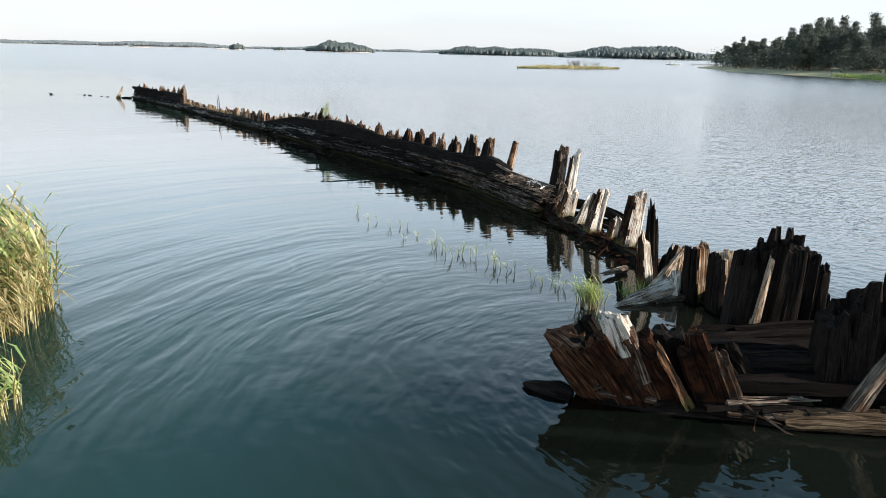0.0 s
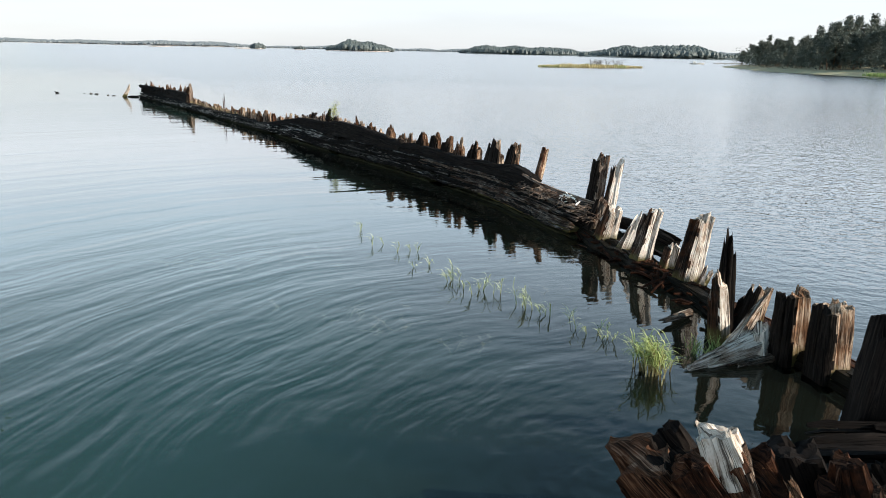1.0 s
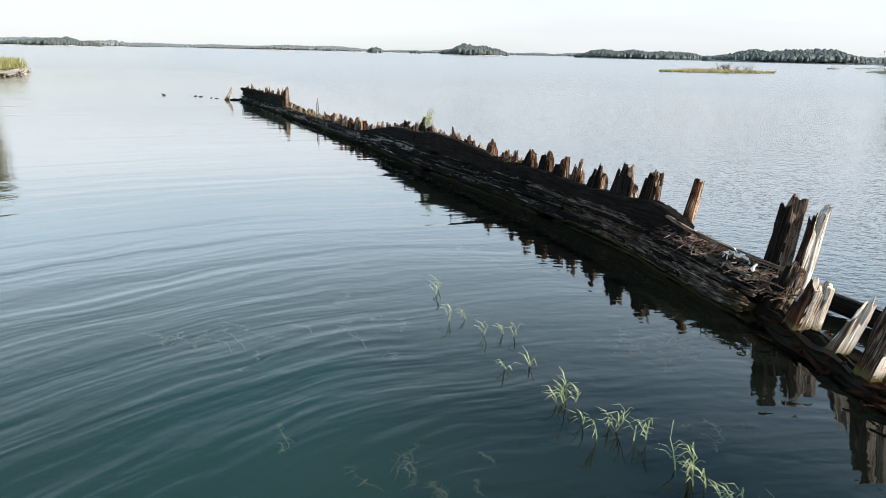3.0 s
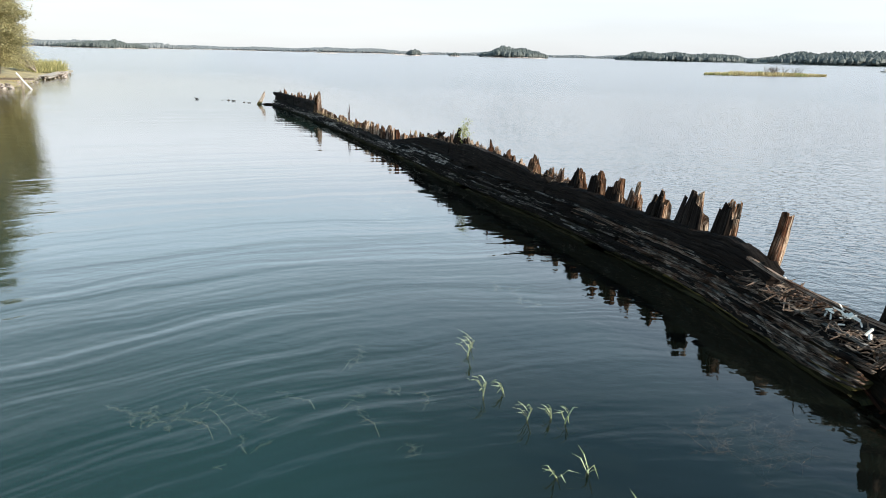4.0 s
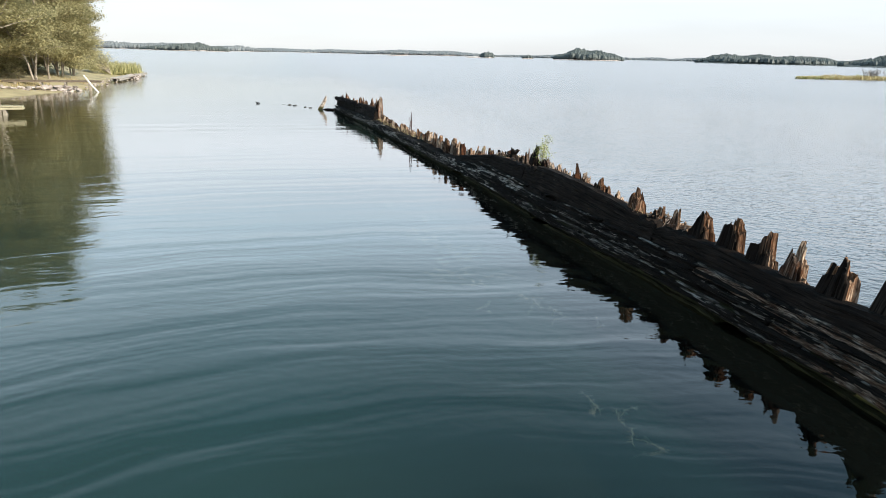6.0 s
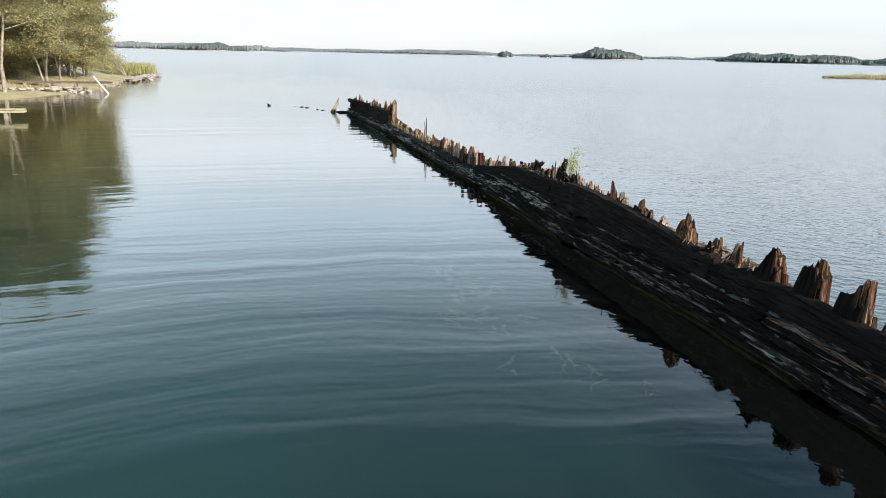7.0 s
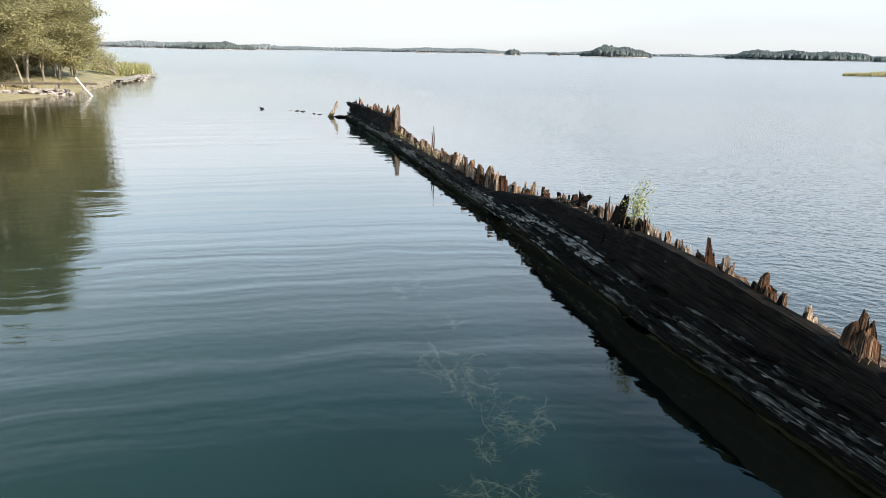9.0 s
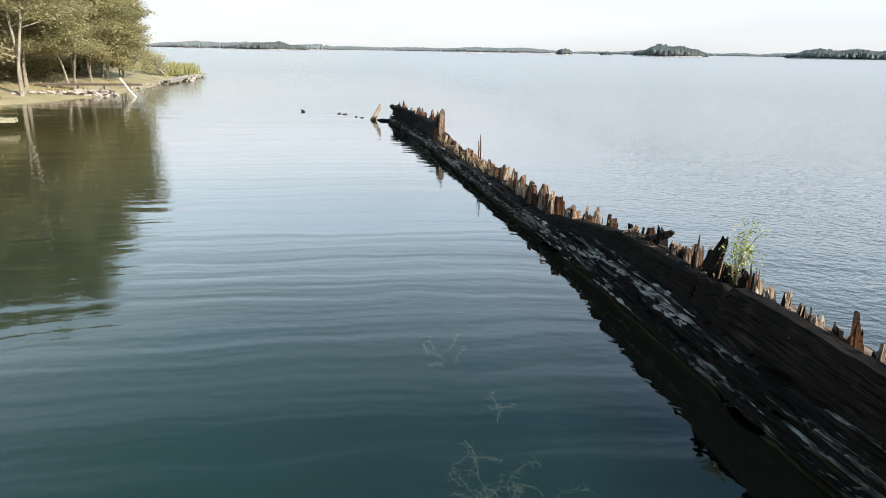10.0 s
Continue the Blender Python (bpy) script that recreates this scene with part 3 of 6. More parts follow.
def strake(s0, s1, profile, seed, mat, name="plank", ragged=0.12, step=0.075, eat=0.03, rough=1.0):
    """A hull plank from s0 to s1; profile gives its (offset, height) corners, near face first, lower to upper."""
    (o0, z0_), (o1, z1_), thick = profile
    low = z0_ if callable(z0_) else (lambda s: z0_)
    high = z1_ if callable(z1_) else (lambda s: z1_)
    n = max(8, int((s1 - s0) / step))
    cols = 19
    per = []
    rings, along = [], []
    for k in range(n + 1):
        s = s0 + (s1 - s0) * k / n
        e = min(k, n - k) / n * (s1 - s0)
        z0, z1 = low(s), high(s)
        ends = max(0.0, 1 - e / (ragged * 3)) if ragged else 0
        ring = []
        top_eat = eat * (0.5 + nz(seed * 2.1, s * 2.2) + 0.7 * nz(seed * 2.1 + 40, s * 7)) + ends * 0.35 * (z1 - z0) * (0.6 + nz(seed, s * 9))
        low_eat = eat * 0.6 * (0.4 + nz(seed * 2.1 + 9, s * 3.1))
        zt, zb = z1 - max(0, top_eat), z0 + max(0, low_eat)
        for j in range(cols):
            f = j / (cols - 1)
            z = zb + (zt - zb) * f
            o = o0 + (o1 - o0) * f
            g = nz(seed + s * 0.9, f * 11.0, 7) + 0.6 * nz(seed + s * 1.6, f * 23.0, 2)
            relief = rough * (0.012 * nz(seed + s * 1.4, f * 3.0) + 0.012 * g + (0.03 if g > 0.22 else 0.0) + 0.006 * nz(seed + s * 6.0, f * 9.0, 3.0))
            if j in (0, cols - 1):
                o += 0.012
            ring.append(hull(s + 0.05 * ends * nz(f * 7 + seed, 1.3), o + relief, z))
        for j in (2, 1, 0):
            f = j / 2
            ring.append(hull(s, o0 + (o1 - o0) * f + thick, zb + (zt - zb) * f))
        rings.append(ring)
        along.append(s + seed * 1.3)
    h = z1 - z0
    v = [h * j / (cols - 1) for j in range(cols)] + [h + thick, h * 1.5 + thick, 2 * h + thick]
    pile = Pile()
    pile.loft(rings, along, [q + seed * 0.53 for q in v])
    return pile.mesh(name, mat, 40)


# ---- main side of the hull ----
ship = thing("ship_hull", "broken side of a wooden shipwreck, black above, cracked grey below", "shipwreck", at=tuple(hull(16, 0.2, 0)))


def row(cuts, profile, mat, seed, first=None, **kw):
    for k in range(len(cuts) - 1):
        part("plank", strake(cuts[k] + 0.01, cuts[k + 1] - 0.012 + 0.0, profile(cuts[k] * 0.5 + cuts[k + 1] * 0.5), seed + k * 7, first if first and k == 0 else mat, **kw), ship)


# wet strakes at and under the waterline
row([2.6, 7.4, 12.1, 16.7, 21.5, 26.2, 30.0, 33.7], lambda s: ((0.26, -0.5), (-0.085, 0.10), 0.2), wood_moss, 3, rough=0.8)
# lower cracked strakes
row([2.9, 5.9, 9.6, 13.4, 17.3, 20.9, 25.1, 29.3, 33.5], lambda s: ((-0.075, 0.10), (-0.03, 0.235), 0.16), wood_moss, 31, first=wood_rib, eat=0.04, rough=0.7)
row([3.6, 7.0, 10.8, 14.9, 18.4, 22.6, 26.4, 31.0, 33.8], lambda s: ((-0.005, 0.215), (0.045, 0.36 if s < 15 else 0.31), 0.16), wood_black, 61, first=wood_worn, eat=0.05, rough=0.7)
# worn pale ridge between them
row([3.4, 6.3, 8.8, 11.9, 15.6], lambda s: ((-0.045, 0.180), (-0.025, 0.215), 0.12), wood_flake, 81, eat=0.03, ragged=0.2)
row([16.0, 19.2, 22.0, 25.7, 29.0, 32.9], lambda s: ((-0.06, 0.165), (-0.04, 0.20), 0.12), wood_flake, 87, eat=0.03, ragged=0.2)
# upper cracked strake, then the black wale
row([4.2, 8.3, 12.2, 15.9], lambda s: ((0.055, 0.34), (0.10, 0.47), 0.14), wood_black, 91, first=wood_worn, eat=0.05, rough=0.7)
TOP_S, TOP_Z = [4.3, 4.6, 5.1, 5.8, 6.7, 7.9, 9.5, 10.4, 11.4, 12.7, 13.5, 14.3, 15.0, 15.8, 16.6, 17.6], [0.66, 0.73, 0.76, 0.68, 0.65, 0.68, 0.72, 0.755, 0.83, 0.835, 0.79, 0.735, 0.70, 0.59, 0.46, 0.36]


def top_of(s):
    return float(np.interp(s, TOP_S, TOP_Z))


def wale_foot(s):
    return float(np.interp(s, [13.5, 17.6], [0.44, 0.24]))


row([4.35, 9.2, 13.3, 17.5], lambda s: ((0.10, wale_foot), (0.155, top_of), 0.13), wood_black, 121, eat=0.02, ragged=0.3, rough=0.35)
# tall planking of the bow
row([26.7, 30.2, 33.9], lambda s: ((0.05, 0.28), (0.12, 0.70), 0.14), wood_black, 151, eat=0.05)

# backing timbers behind the planking
for k, (s0, s1, zt) in enumerate([(3.0, 8.0, 0.44), (8.0, 11.0, 0.64), (11.0, 13.0, 0.74), (13.0, 15.0, 0.66), (14.9, 16.4, 0.46), (16.2, 21.0, 0.28), (21.0, 26.8, 0.25), (26.6, 33.6, 0.40)]):
    part("inner_timber", strake(s0, s1, ((0.20, -0.5), (0.29, zt), 0.28), 200 + k * 5, wood_wet if zt < 0.3 else wood_rib if 7 < s0 < 14 else wood_black, "inner_timber", eat=0.05), ship)

# ribs that still stand: s, top height, width along the hull, lean along the hull, share of the peak
RIBS = [(5.5, 1.07, 0.36, -0.07, 0.35, 0.3), (6.03, 1.05, 0.54, -0.05, 0.6, 0.35), (6.68, 0.97, 0.4, -0.07, 0.5, 0.35), (7.16, 0.96, 0.36, -0.05, 0.55, 0.6),
        (7.59, 0.96, 0.38, 0.0, 0.5, 0.4), (8.09, 0.97, 0.33, -0.02, 0.45, 0.3), (8.57, 0.94, 0.37, 0.0, 0.5, 0.45), (9.01, 0.89, 0.31, 0.01, 0.5, 0.6),
        (9.5, 0.81, 0.27, -0.04, 0.3, 0.6), (9.89, 0.95, 0.29, 0.0, 0.5, 0.3), (10.34, 0.82, 0.22, 0.02, 0.5, 0.6), (10.62, 0.85, 0.26, 0.0, 0.5, 0.5),
        (10.9, 0.9, 0.32, -0.02, 0.5, 0.4), (11.28, 0.86, 0.26, 0.0, 0.5, 0.25)]
for k, (s, zt, w, lean, peak, pt) in enumerate(RIBS):
    o = 0.29 if s < 9.5 else 0.28
    # tan towards the sun, mostly black on the near side: shade set by material
    m = timber(hull(s, o, 0.25), hull(s + lean, o + 0.05, zt), on_line(s)[1], w * 1.08, 0.25, 5, 4, 0.22, pt * 0.8, seed=k + 1, mat=wood_tan, shade_side=None if k == 9 else wood_rib if k in (3, 7) else wood_black, shade_rows=2.4, peak=peak, taper_by=0.40, groove=0.018)
    part("rib", m, ship, "weathered rib stub with a ragged split top")
part("rib", timber(hull(4.66, 0.33, 0.3), hull(4.93, 0.64, 1.05), on_line(4.7)[1], 0.13, 0.13, 3, 3, 0.12, 0.1, seed=46, mat=wood_tan, shade_side=wood_red, shade_rows=2, taper_by=0.02, blunt=True, groove=0.014), ship, "slender leaning rib, brown and split")

# low ragged stubs along the top
rng = random.Random(5)
s = 11.4
k = 0
while s < 26.6:
    if s < 15.2:
        zt = top_of(s) + rng.choice([-0.02, 0.0, 0.03, 0.05, 0.07, 0.1, 0.15])
    elif s < 18.4:
        zt = rng.uniform(0.50, 0.76)
    elif s < 21.5:
        zt = rng.uniform(0.38, 0.63)
    else:
        zt = rng.uniform(0.33, 0.50)
    if 12.85 < s < 13.3:
        zt = top_of(s) + 0.03
    w = rng.uniform(0.05, 0.14) if s < 15.2 else rng.uniform(0.07, 0.21)
    o = (0.37 if s < 15.2 else 0.29) + rng.uniform(-0.03, 0.05)
    m = timber(hull(s, o, 0.12), hull(s + rng.uniform(-0.05, 0.07), o + rng.uniform(-0.03, 0.06), zt), on_line(s)[1], w, rng.uniform(0.12, 0.2), 4 if w > 0.13 else 3, 3, 0.42 if s > 15.2 else 0.3, 0.3,
               seed=60 + k, mat=rng.choice([wood_rib, wood_tan, wood_tan, wood_red] if s < 18.5 else [wood_tan, wood_tan, wood_rib, wood_rib]) if s > 15.2 else rng.choice([wood_rib, wood_black, wood_tan]), shade_side=wood_tan if s > 18.5 else wood_rib if s > 15.2 else wood_black, steps=4, blunt=s > 15.2)
    part("rib", m, ship)
    s += w * rng.uniform(0.75, 1.35) + (0.1 if s > 21 else 0.0)
    k += 1
part("rib", timber(hull(14.85, 0.36, 0.6), hull(14.3, 0.40, 0.86), on_line(14)[2], 0.12, 0.1, 4, 2, 0.1, 0.1, seed=198, mat=wood_rib, steps=5), ship, "fallen brown timber end")
part("rib", timber(hull(13.5, 0.36, 0.6), hull(13.35, 0.40, 1.06), on_line(13.5)[1], 0.2, 0.12, 5, 2, 0.5, 0.6, seed=199, mat=wood_black, steps=5, peak=0.2), ship, "black stub with a long spike")

# bow ribs, a close cluster of tall ones at the break and shorter ones up to the stem
for k in range(30):
    if k < 11:
        s, zt, w = 26.75 + k * 0.17, 1.0 - 0.012 * k + rng.uniform(-0.18, 0.05), rng.uniform(0.10, 0.19)
    else:
        s, zt, w = 28.7 + (k - 11) * 0.265, rng.uniform(0.64, 0.98) - 0.005 * (k - 11), rng.uniform(0.07, 0.15)
    o = 0.33 + rng.uniform(-0.05, 0.05)
    m = timber(hull(s, o, 0.2), hull(s + rng.uniform(-0.05, 0.08), o + rng.uniform(-0.02, 0.1), zt), on_line(s)[1], w, 0.17, 3, 3, 0.4, 0.6, seed=200 + k, mat=wood_tan if k % 3 else wood_rib, shade_side=wood_rib if k % 2 else wood_red, steps=5)
    part("rib", m, ship)
# stem point that juts out over the water
part("beam", beam([tuple(hull(32.2, 0.1, 0.58)), tuple(hull(33.6, 0.05, 0.6)), tuple(hull(34.6, -0.05, 0.66))], 0.16, 0.16, 7, wood_black, "beam"), ship)
part("beam", beam([tuple(hull(31.5, 0.0, 0.12)), tuple(hull(33.4, 0.0, 0.08)), tuple(hull(34.7, 0.1, 0.0))], 0.2, 0.12, 9, wood_black, "beam"), ship)

# peeling flakes and ledges on the near face, thickest along two ridges
def face_off(z):
    return float(np.interp(z, [0.0, 0.10, 0.235, 0.36, 0.47, 0.75], [-0.03, -0.085, -0.035, 0.035, 0.09, 0.15]))


def flakes(name, count, label, mat, seed, proud, tall, s0=3.0, s1=33.4, longest=0.8):
    r, pile, k = random.Random(seed), Pile(), 0
    while k < count:
        s = r.uniform(s0, s1)
        ridge = r.choice((0.150, 0.185, 0.205, 0.235, 0.295, 0.32, 0.345, 0.38, 0.45) if s < 15.5 else (0.135, 0.165, 0.19, 0.22, 0.25, 0.275))
        z = ridge + 0.035 * nz(s * 0.45, ridge * 8.0) + r.gauss(0, 0.007)
        if nz(s * 0.55 + seed, z * 9.0) + 0.4 * nz(s * 2.3, z * 30 + seed) + r.uniform(-0.25, 0.25) < 0.0:
            continue
        k += 1
        length, high, out = 0.08 + longest * r.random() ** 2.0, tall * r.uniform(0.4, 1.5), proud * r.uniform(0.4, 1.5)
        o, dz = face_off(z), r.uniform(-0.012, 0.012)
        n = max(3, int(length / 0.045))
        rings, along = [], []
        for q in range(n + 1):
            f = q / n
            w = high * (0.25 + 0.75 * math.sin(math.pi * (0.1 + 0.8 * f))) * r.uniform(0.55, 1.25)
            e = out * (0.5 + 0.5 * math.sin(math.pi * (0.12 + 0.76 * f))) * r.uniform(0.6, 1.2)
            zz, at_ = z + dz * f, s + length * f
            rings.append([hull(at_, o + 0.012, zz - w), hull(at_, o - e, zz - 0.25 * w), hull(at_, o - e * 0.9, zz + 0.15 * w), hull(at_, o + 0.015, zz + 0.5 * w)])
            along.append(at_ + k * 0.71)
        v = r.random() * 5
        pile.loft(rings, along, [v, v + high, v + 1.3 * high, v + 2 * high])
    tagged(part(name, pile.mesh(name, mat, 30), ship, label), kind="stuff")


flakes("splintered_wood", 2000, "pale grey splinters and peeling slivers", wood_flake, 17, 0.022, 0.009)
flakes("dark_splintered_wood", 1300, "black splintered edges of the planking", wood_black, 23, 0.034, 0.026)
flakes("peeling_wood", 1300, "grey brick-like flakes of the eaten lower planking", wood_flake, 41, 0.026, 0.016, 13.0, 33.4, 0.22)
flakes("torn_wood", 380, "brown torn planking at the broken end", wood_worn, 29, 0.03, 0.010, 2.8, 6.4)

# heap of broken wood and bleached chips where the wale ends
pile = Pile()
for k in range(420):
    s = 2.6 + 2.2 * rng.random() ** 0.9
    c = hull(s, rng.uniform(0.02, 0.42), 0.36 + rng.uniform(-0.04, 0.08) + 0.05 * (s - 3))
    a = Vector((rng.uniform(-1, 1), rng.uniform(-1, 1), rng.uniform(-0.25, 0.35))).normalized()
    L = rng.uniform(0.03, 0.15)
    pile.rod([c - a * L, c + Vector((0, 0, 0.01)), c + a * L], [0.004, rng.uniform(0.005, 0.014), 0.003], 4)
for k in range(420):
    s = rng.uniform(8.5, 25.5)
    z = (min(top_of(s), 0.70) if s < 15 else 0.3 if s > 16.4 else 0.48) + rng.uniform(-0.02, 0.03)
    c = hull(s, rng.uniform(0.2, 0.46), z)
    a = Vector((rng.uniform(-1, 1), rng.uniform(-1, 1), rng.uniform(-0.2, 0.4))).normalized()
    L = rng.uniform(0.02, 0.12)
    pile.rod([c - a * L, c + Vector((0, 0, 0.006)), c + a * L], [0.004, rng.uniform(0.006, 0.016), 0.003], 4)
tagged(part("debris", pile.mesh("debris", wood_rib, 40), ship, "heap of broken wood scraps"), kind="stuff")
pile = Pile()
for k in range(20):
    s = rng.choice([rng.uniform(3.3, 3.7), rng.uniform(3.3, 3.7), rng.uniform(3.0, 4.5)])
    c = hull(s, rng.uniform(0.12, 0.34), 0.47 + rng.uniform(-0.02, 0.09))
    a, b = Vector((rng.uniform(-1, 1), rng.uniform(-1, 1), rng.uniform(-0.3, 0.9))).normalized(), Vector((rng.uniform(-1, 1), rng.uniform(-1, 1), rng.uniform(-0.2, 0.2))).normalized()
    L, w = rng.uniform(0.016, 0.045), rng.uniform(0.008, 0.02)
    n_ = a.cross(b).normalized() * 0.008
    b = a.cross(n_).normalized()
    pile.loft([[c - a * L + b * w, c - a * L + n_, c - a * L - b * w, c - a * L - n_], [c + a * L + b * w, c + a * L + n_, c + a * L - b * w, c + a * L - n_]], [0, 1])
tagged(part("chip_litter", pile.mesh("chip_litter", shell, 40), ship, "bleached white wood chips"), kind="stuff")
part("pole", beam([tuple(hull(4.75, 0.12, 0.66)), tuple(hull(4.0, 0.22, 0.56)), tuple(hull(2.95, 0.5, 0.47))], 0.045, 0.045, 15, wood_rib, "pole", rough=0.006), ship)

# ---- row of standing ribs between the hull and the stern ----
skeleton = thing("wreck_ribs", "row of bleached broken ship ribs standing in shallow water", "shipwreck", at=(2.2, 10.0, 0))
ROW = [  # base, top, width, depth, ragged, point, material, columns
    ((2.00, 12.34, 0.0), (2.08, 12.13, 1.21), 0.27, 0.24, 0.10, 0.12, wood_rib, 4),
    ((2.19, 12.17, -0.05), (2.30, 12.05, 1.11), 0.18, 0.20, 0.14, 0.25, wood_pale, 4),
    ((1.90, 11.80, -0.05), (2.03, 11.70, 0.61), 0.32, 0.26, 0.25, 0.35, wood_rib, 4),
    ((2.00, 11.28, -0.05), (2.11, 11.17, 0.65), 0.26, 0.30, 0.18, 0.25, wood_pale, 4),
    ((2.11, 10.77, -0.05), (2.34, 10.69, 0.70), 0.22, 0.17, 0.4, 1.0, wood_pale, 5),
    ((2.29, 10.33, -0.05), (2.41, 10.20, 0.82), 0.24, 0.24, 0.14, 0.12, wood_pale, 4),
    ((2.54, 9.98, -0.05), (2.59, 9.88, 0.48), 0.15, 0.20, 0.16, 0.15, wood_pale, 3),
    ((2.64, 9.52, -0.05), (2.72, 9.36, 0.97), 0.26, 0.28, 0.10, 0.10, wood_pale, 5),
    ((2.78, 9.47, -0.05), (2.90, 9.42, 0.28), 0.12, 0.10, 0.3, 0.7, wood_pale, 3),
    ((2.72, 9.34, -0.05), (2.80, 9.30, 0.38), 0.13, 0.10, 0.3, 0.7, wood_pale, 3),
    ((2.62, 8.20, -0.05), (2.52, 8.08, 1.12), 0.24, 0.22, 0.75, 0.3, wood_black, 6),
    ((2.52, 7.88, -0.05), (2.38, 7.81, 0.77), 0.24, 0.16, 0.25, 0.5, wood_pale, 4),
    ((2.87, 8.28, -0.05), (2.91, 8.16, 0.53), 0.28, 0.24, 0.22, 0.3, wood_tan, 4),
    ((2.99, 7.56, -0.1), (2.90, 7.45, 0.72), 0.32, 0.28, 0.10, 0.08, wood_tan, 5),
    ((3.18, 7.23, -0.1), (3.07, 7.12, 0.74), 0.33, 0.31, 0.10, 0.08, wood_tan, 5),
]
for k, (b, t, w, dp, rg, pt, mt, nx) in enumerate(ROW):
    # the side turned from the sun is darkened by its own wood colour
    m = timber(b, t, (-0.32, 0.95, 0), w * 0.84, dp, nx, 4, rg, pt, seed=300 + k, mat=mt, steps=10, peak=0.35, shade_side={wood_pale: wood_rib, wood_tan: wood_black, wood_rib: wood_black}.get(mt), shade_rows=1.2 if mt == wood_pale else 2, blunt=k in (0, 5, 7, 13, 14), groove=0.016, taper_by=0.14)
    part("rib", m, skeleton, "tall bleached rib with a split top" if t[2] > 0.9 else "broken rib, bleached and mossy at its foot")
# keel timbers awash between the ribs
part("beam", beam([(1.82, 12.4, 0.06), (1.98, 11.35, 0.05), (2.28, 10.4, 0.04), (2.58, 9.6, 0.04), (2.76, 8.9, 0.03), (2.84, 8.2, 0.02)], 0.36, 0.22, 21, wood_wet, rough=0.07), skeleton, "dark wet timber awash along the ribs")
part("beam", beam([(2.5, 9.6, 0.05), (2.75, 8.8, 0.05), (2.95, 8.0, 0.08), (3.2, 7.2, 0.08), (3.4, 6.4, 0.08)], 0.26, 0.2, 23, wood_wet, rough=0.03), skeleton, "dark wet timber awash along the ribs")
part("beam", beam([(2.35, 12.35, 0.16), (2.75, 11.75, 0.16), (3.05, 11.2, 0.1)], 0.18, 0.18, 25, wood_black), skeleton, "black timber lying behind the ribs")
part("beam", beam([(2.55, 10.9, 0.12), (2.75, 10.3, 0.1), (2.9, 9.7, 0.02)], 0.07, 0.06, 26, wood_black), skeleton)
part("plank", beam([(2.75, 8.9, 0.16), (3.05, 8.2, 0.14), (3.45, 7.2, 0.12), (3.7, 6.5, 0.1)], 0.16, 0.06, 27, wood_red), skeleton, "red-brown plank lying behind the ribs")
part("plank", beam([(1.55, 11.35, 0.05), (1.85, 10.9, 0.0), (2.0, 10.5, -0.05)], 0.16, 0.05, 28, wood_red), skeleton, "red-brown plank half under water")

rk = random.Random(63)
pile = Pile()
for k in range(170):
    f = rk.random()
    c = Vector((1.86 + 0.98 * f ** 1.15, 12.3 - 4.1 * f, 0.13)) + Vector((rk.uniform(-0.26, 0.2), rk.uniform(-0.1, 0.1), rk.uniform(-0.08, 0.04)))
    a = Vector((rk.uniform(-1, 0.6), rk.uniform(-1, 1), rk.uniform(-0.3, 0.4))).normalized()
    L = rk.uniform(0.03, 0.16)
    pile.rod([c - a * L, c + Vector((0, 0, rk.uniform(-0.01, 0.02))), c + a * L], [rk.uniform(0.006, 0.02), rk.uniform(0.012, 0.034), rk.uniform(0.004, 0.012)], 5)
tagged(part("debris", pile.mesh("debris", wood_brown, 40), skeleton, "dark broken wood heaped along the keel"), kind="stuff")

# ---- drift timber beside the tuft ----
log = thing("drift_timber", "split bleached drift timber half afloat among the ribs", "timber", at=(2.45, 7.6, 0))
part("slab", timber((2.84, 7.70, 0.13), (2.03, 7.25, 0.06), (0.1, -0.1, 1), 0.27, 0.22, 5, 4, 0.25, 0.3, 41, mat=wood_drifted, name="slab", steps=10, taper_by=0.62, groove=0.02), log)
part("slab", timber((2.42, 7.50, 0.06), (2.95, 8.02, 0.52), (0.6, -0.6, 0.3), 0.15, 0.11, 4, 3, 0.35, 0.4, 44, mat=wood_drifted, name="slab", steps=9, taper_by=0.35, groove=0.016), log)
part("slab", timber((2.72, 7.55, -0.05), (2.74, 7.62, 0.36), (0.7, -0.6, 0), 0.2, 0.13, 4, 3, 0.35, 0.4, 45, mat=wood_drifted, name="slab", steps=8, groove=0.016), log)
part("slab", timber((2.86, 7.58, 0.08), (2.40, 7.36, 0.05), (0, 1, 0), 0.2, 0.08, 4, 2, 0.4, 0.4, 47, mat=wood_worn, name="slab", steps=8), log)
stump_ = thing("branch", "grey driftwood branch stub jutting from the water", "driftwood", at=(2.0, 8.2, 0))
part("body", timber((2.42, 8.52, 0.10), (2.04, 8.22, 0.11), (0, 0.2, 1), 0.09, 0.08, 3, 3, 0.25, 0.4, 46, mat=wood_worn, name="body", steps=8, taper_by=0.35), stump_)

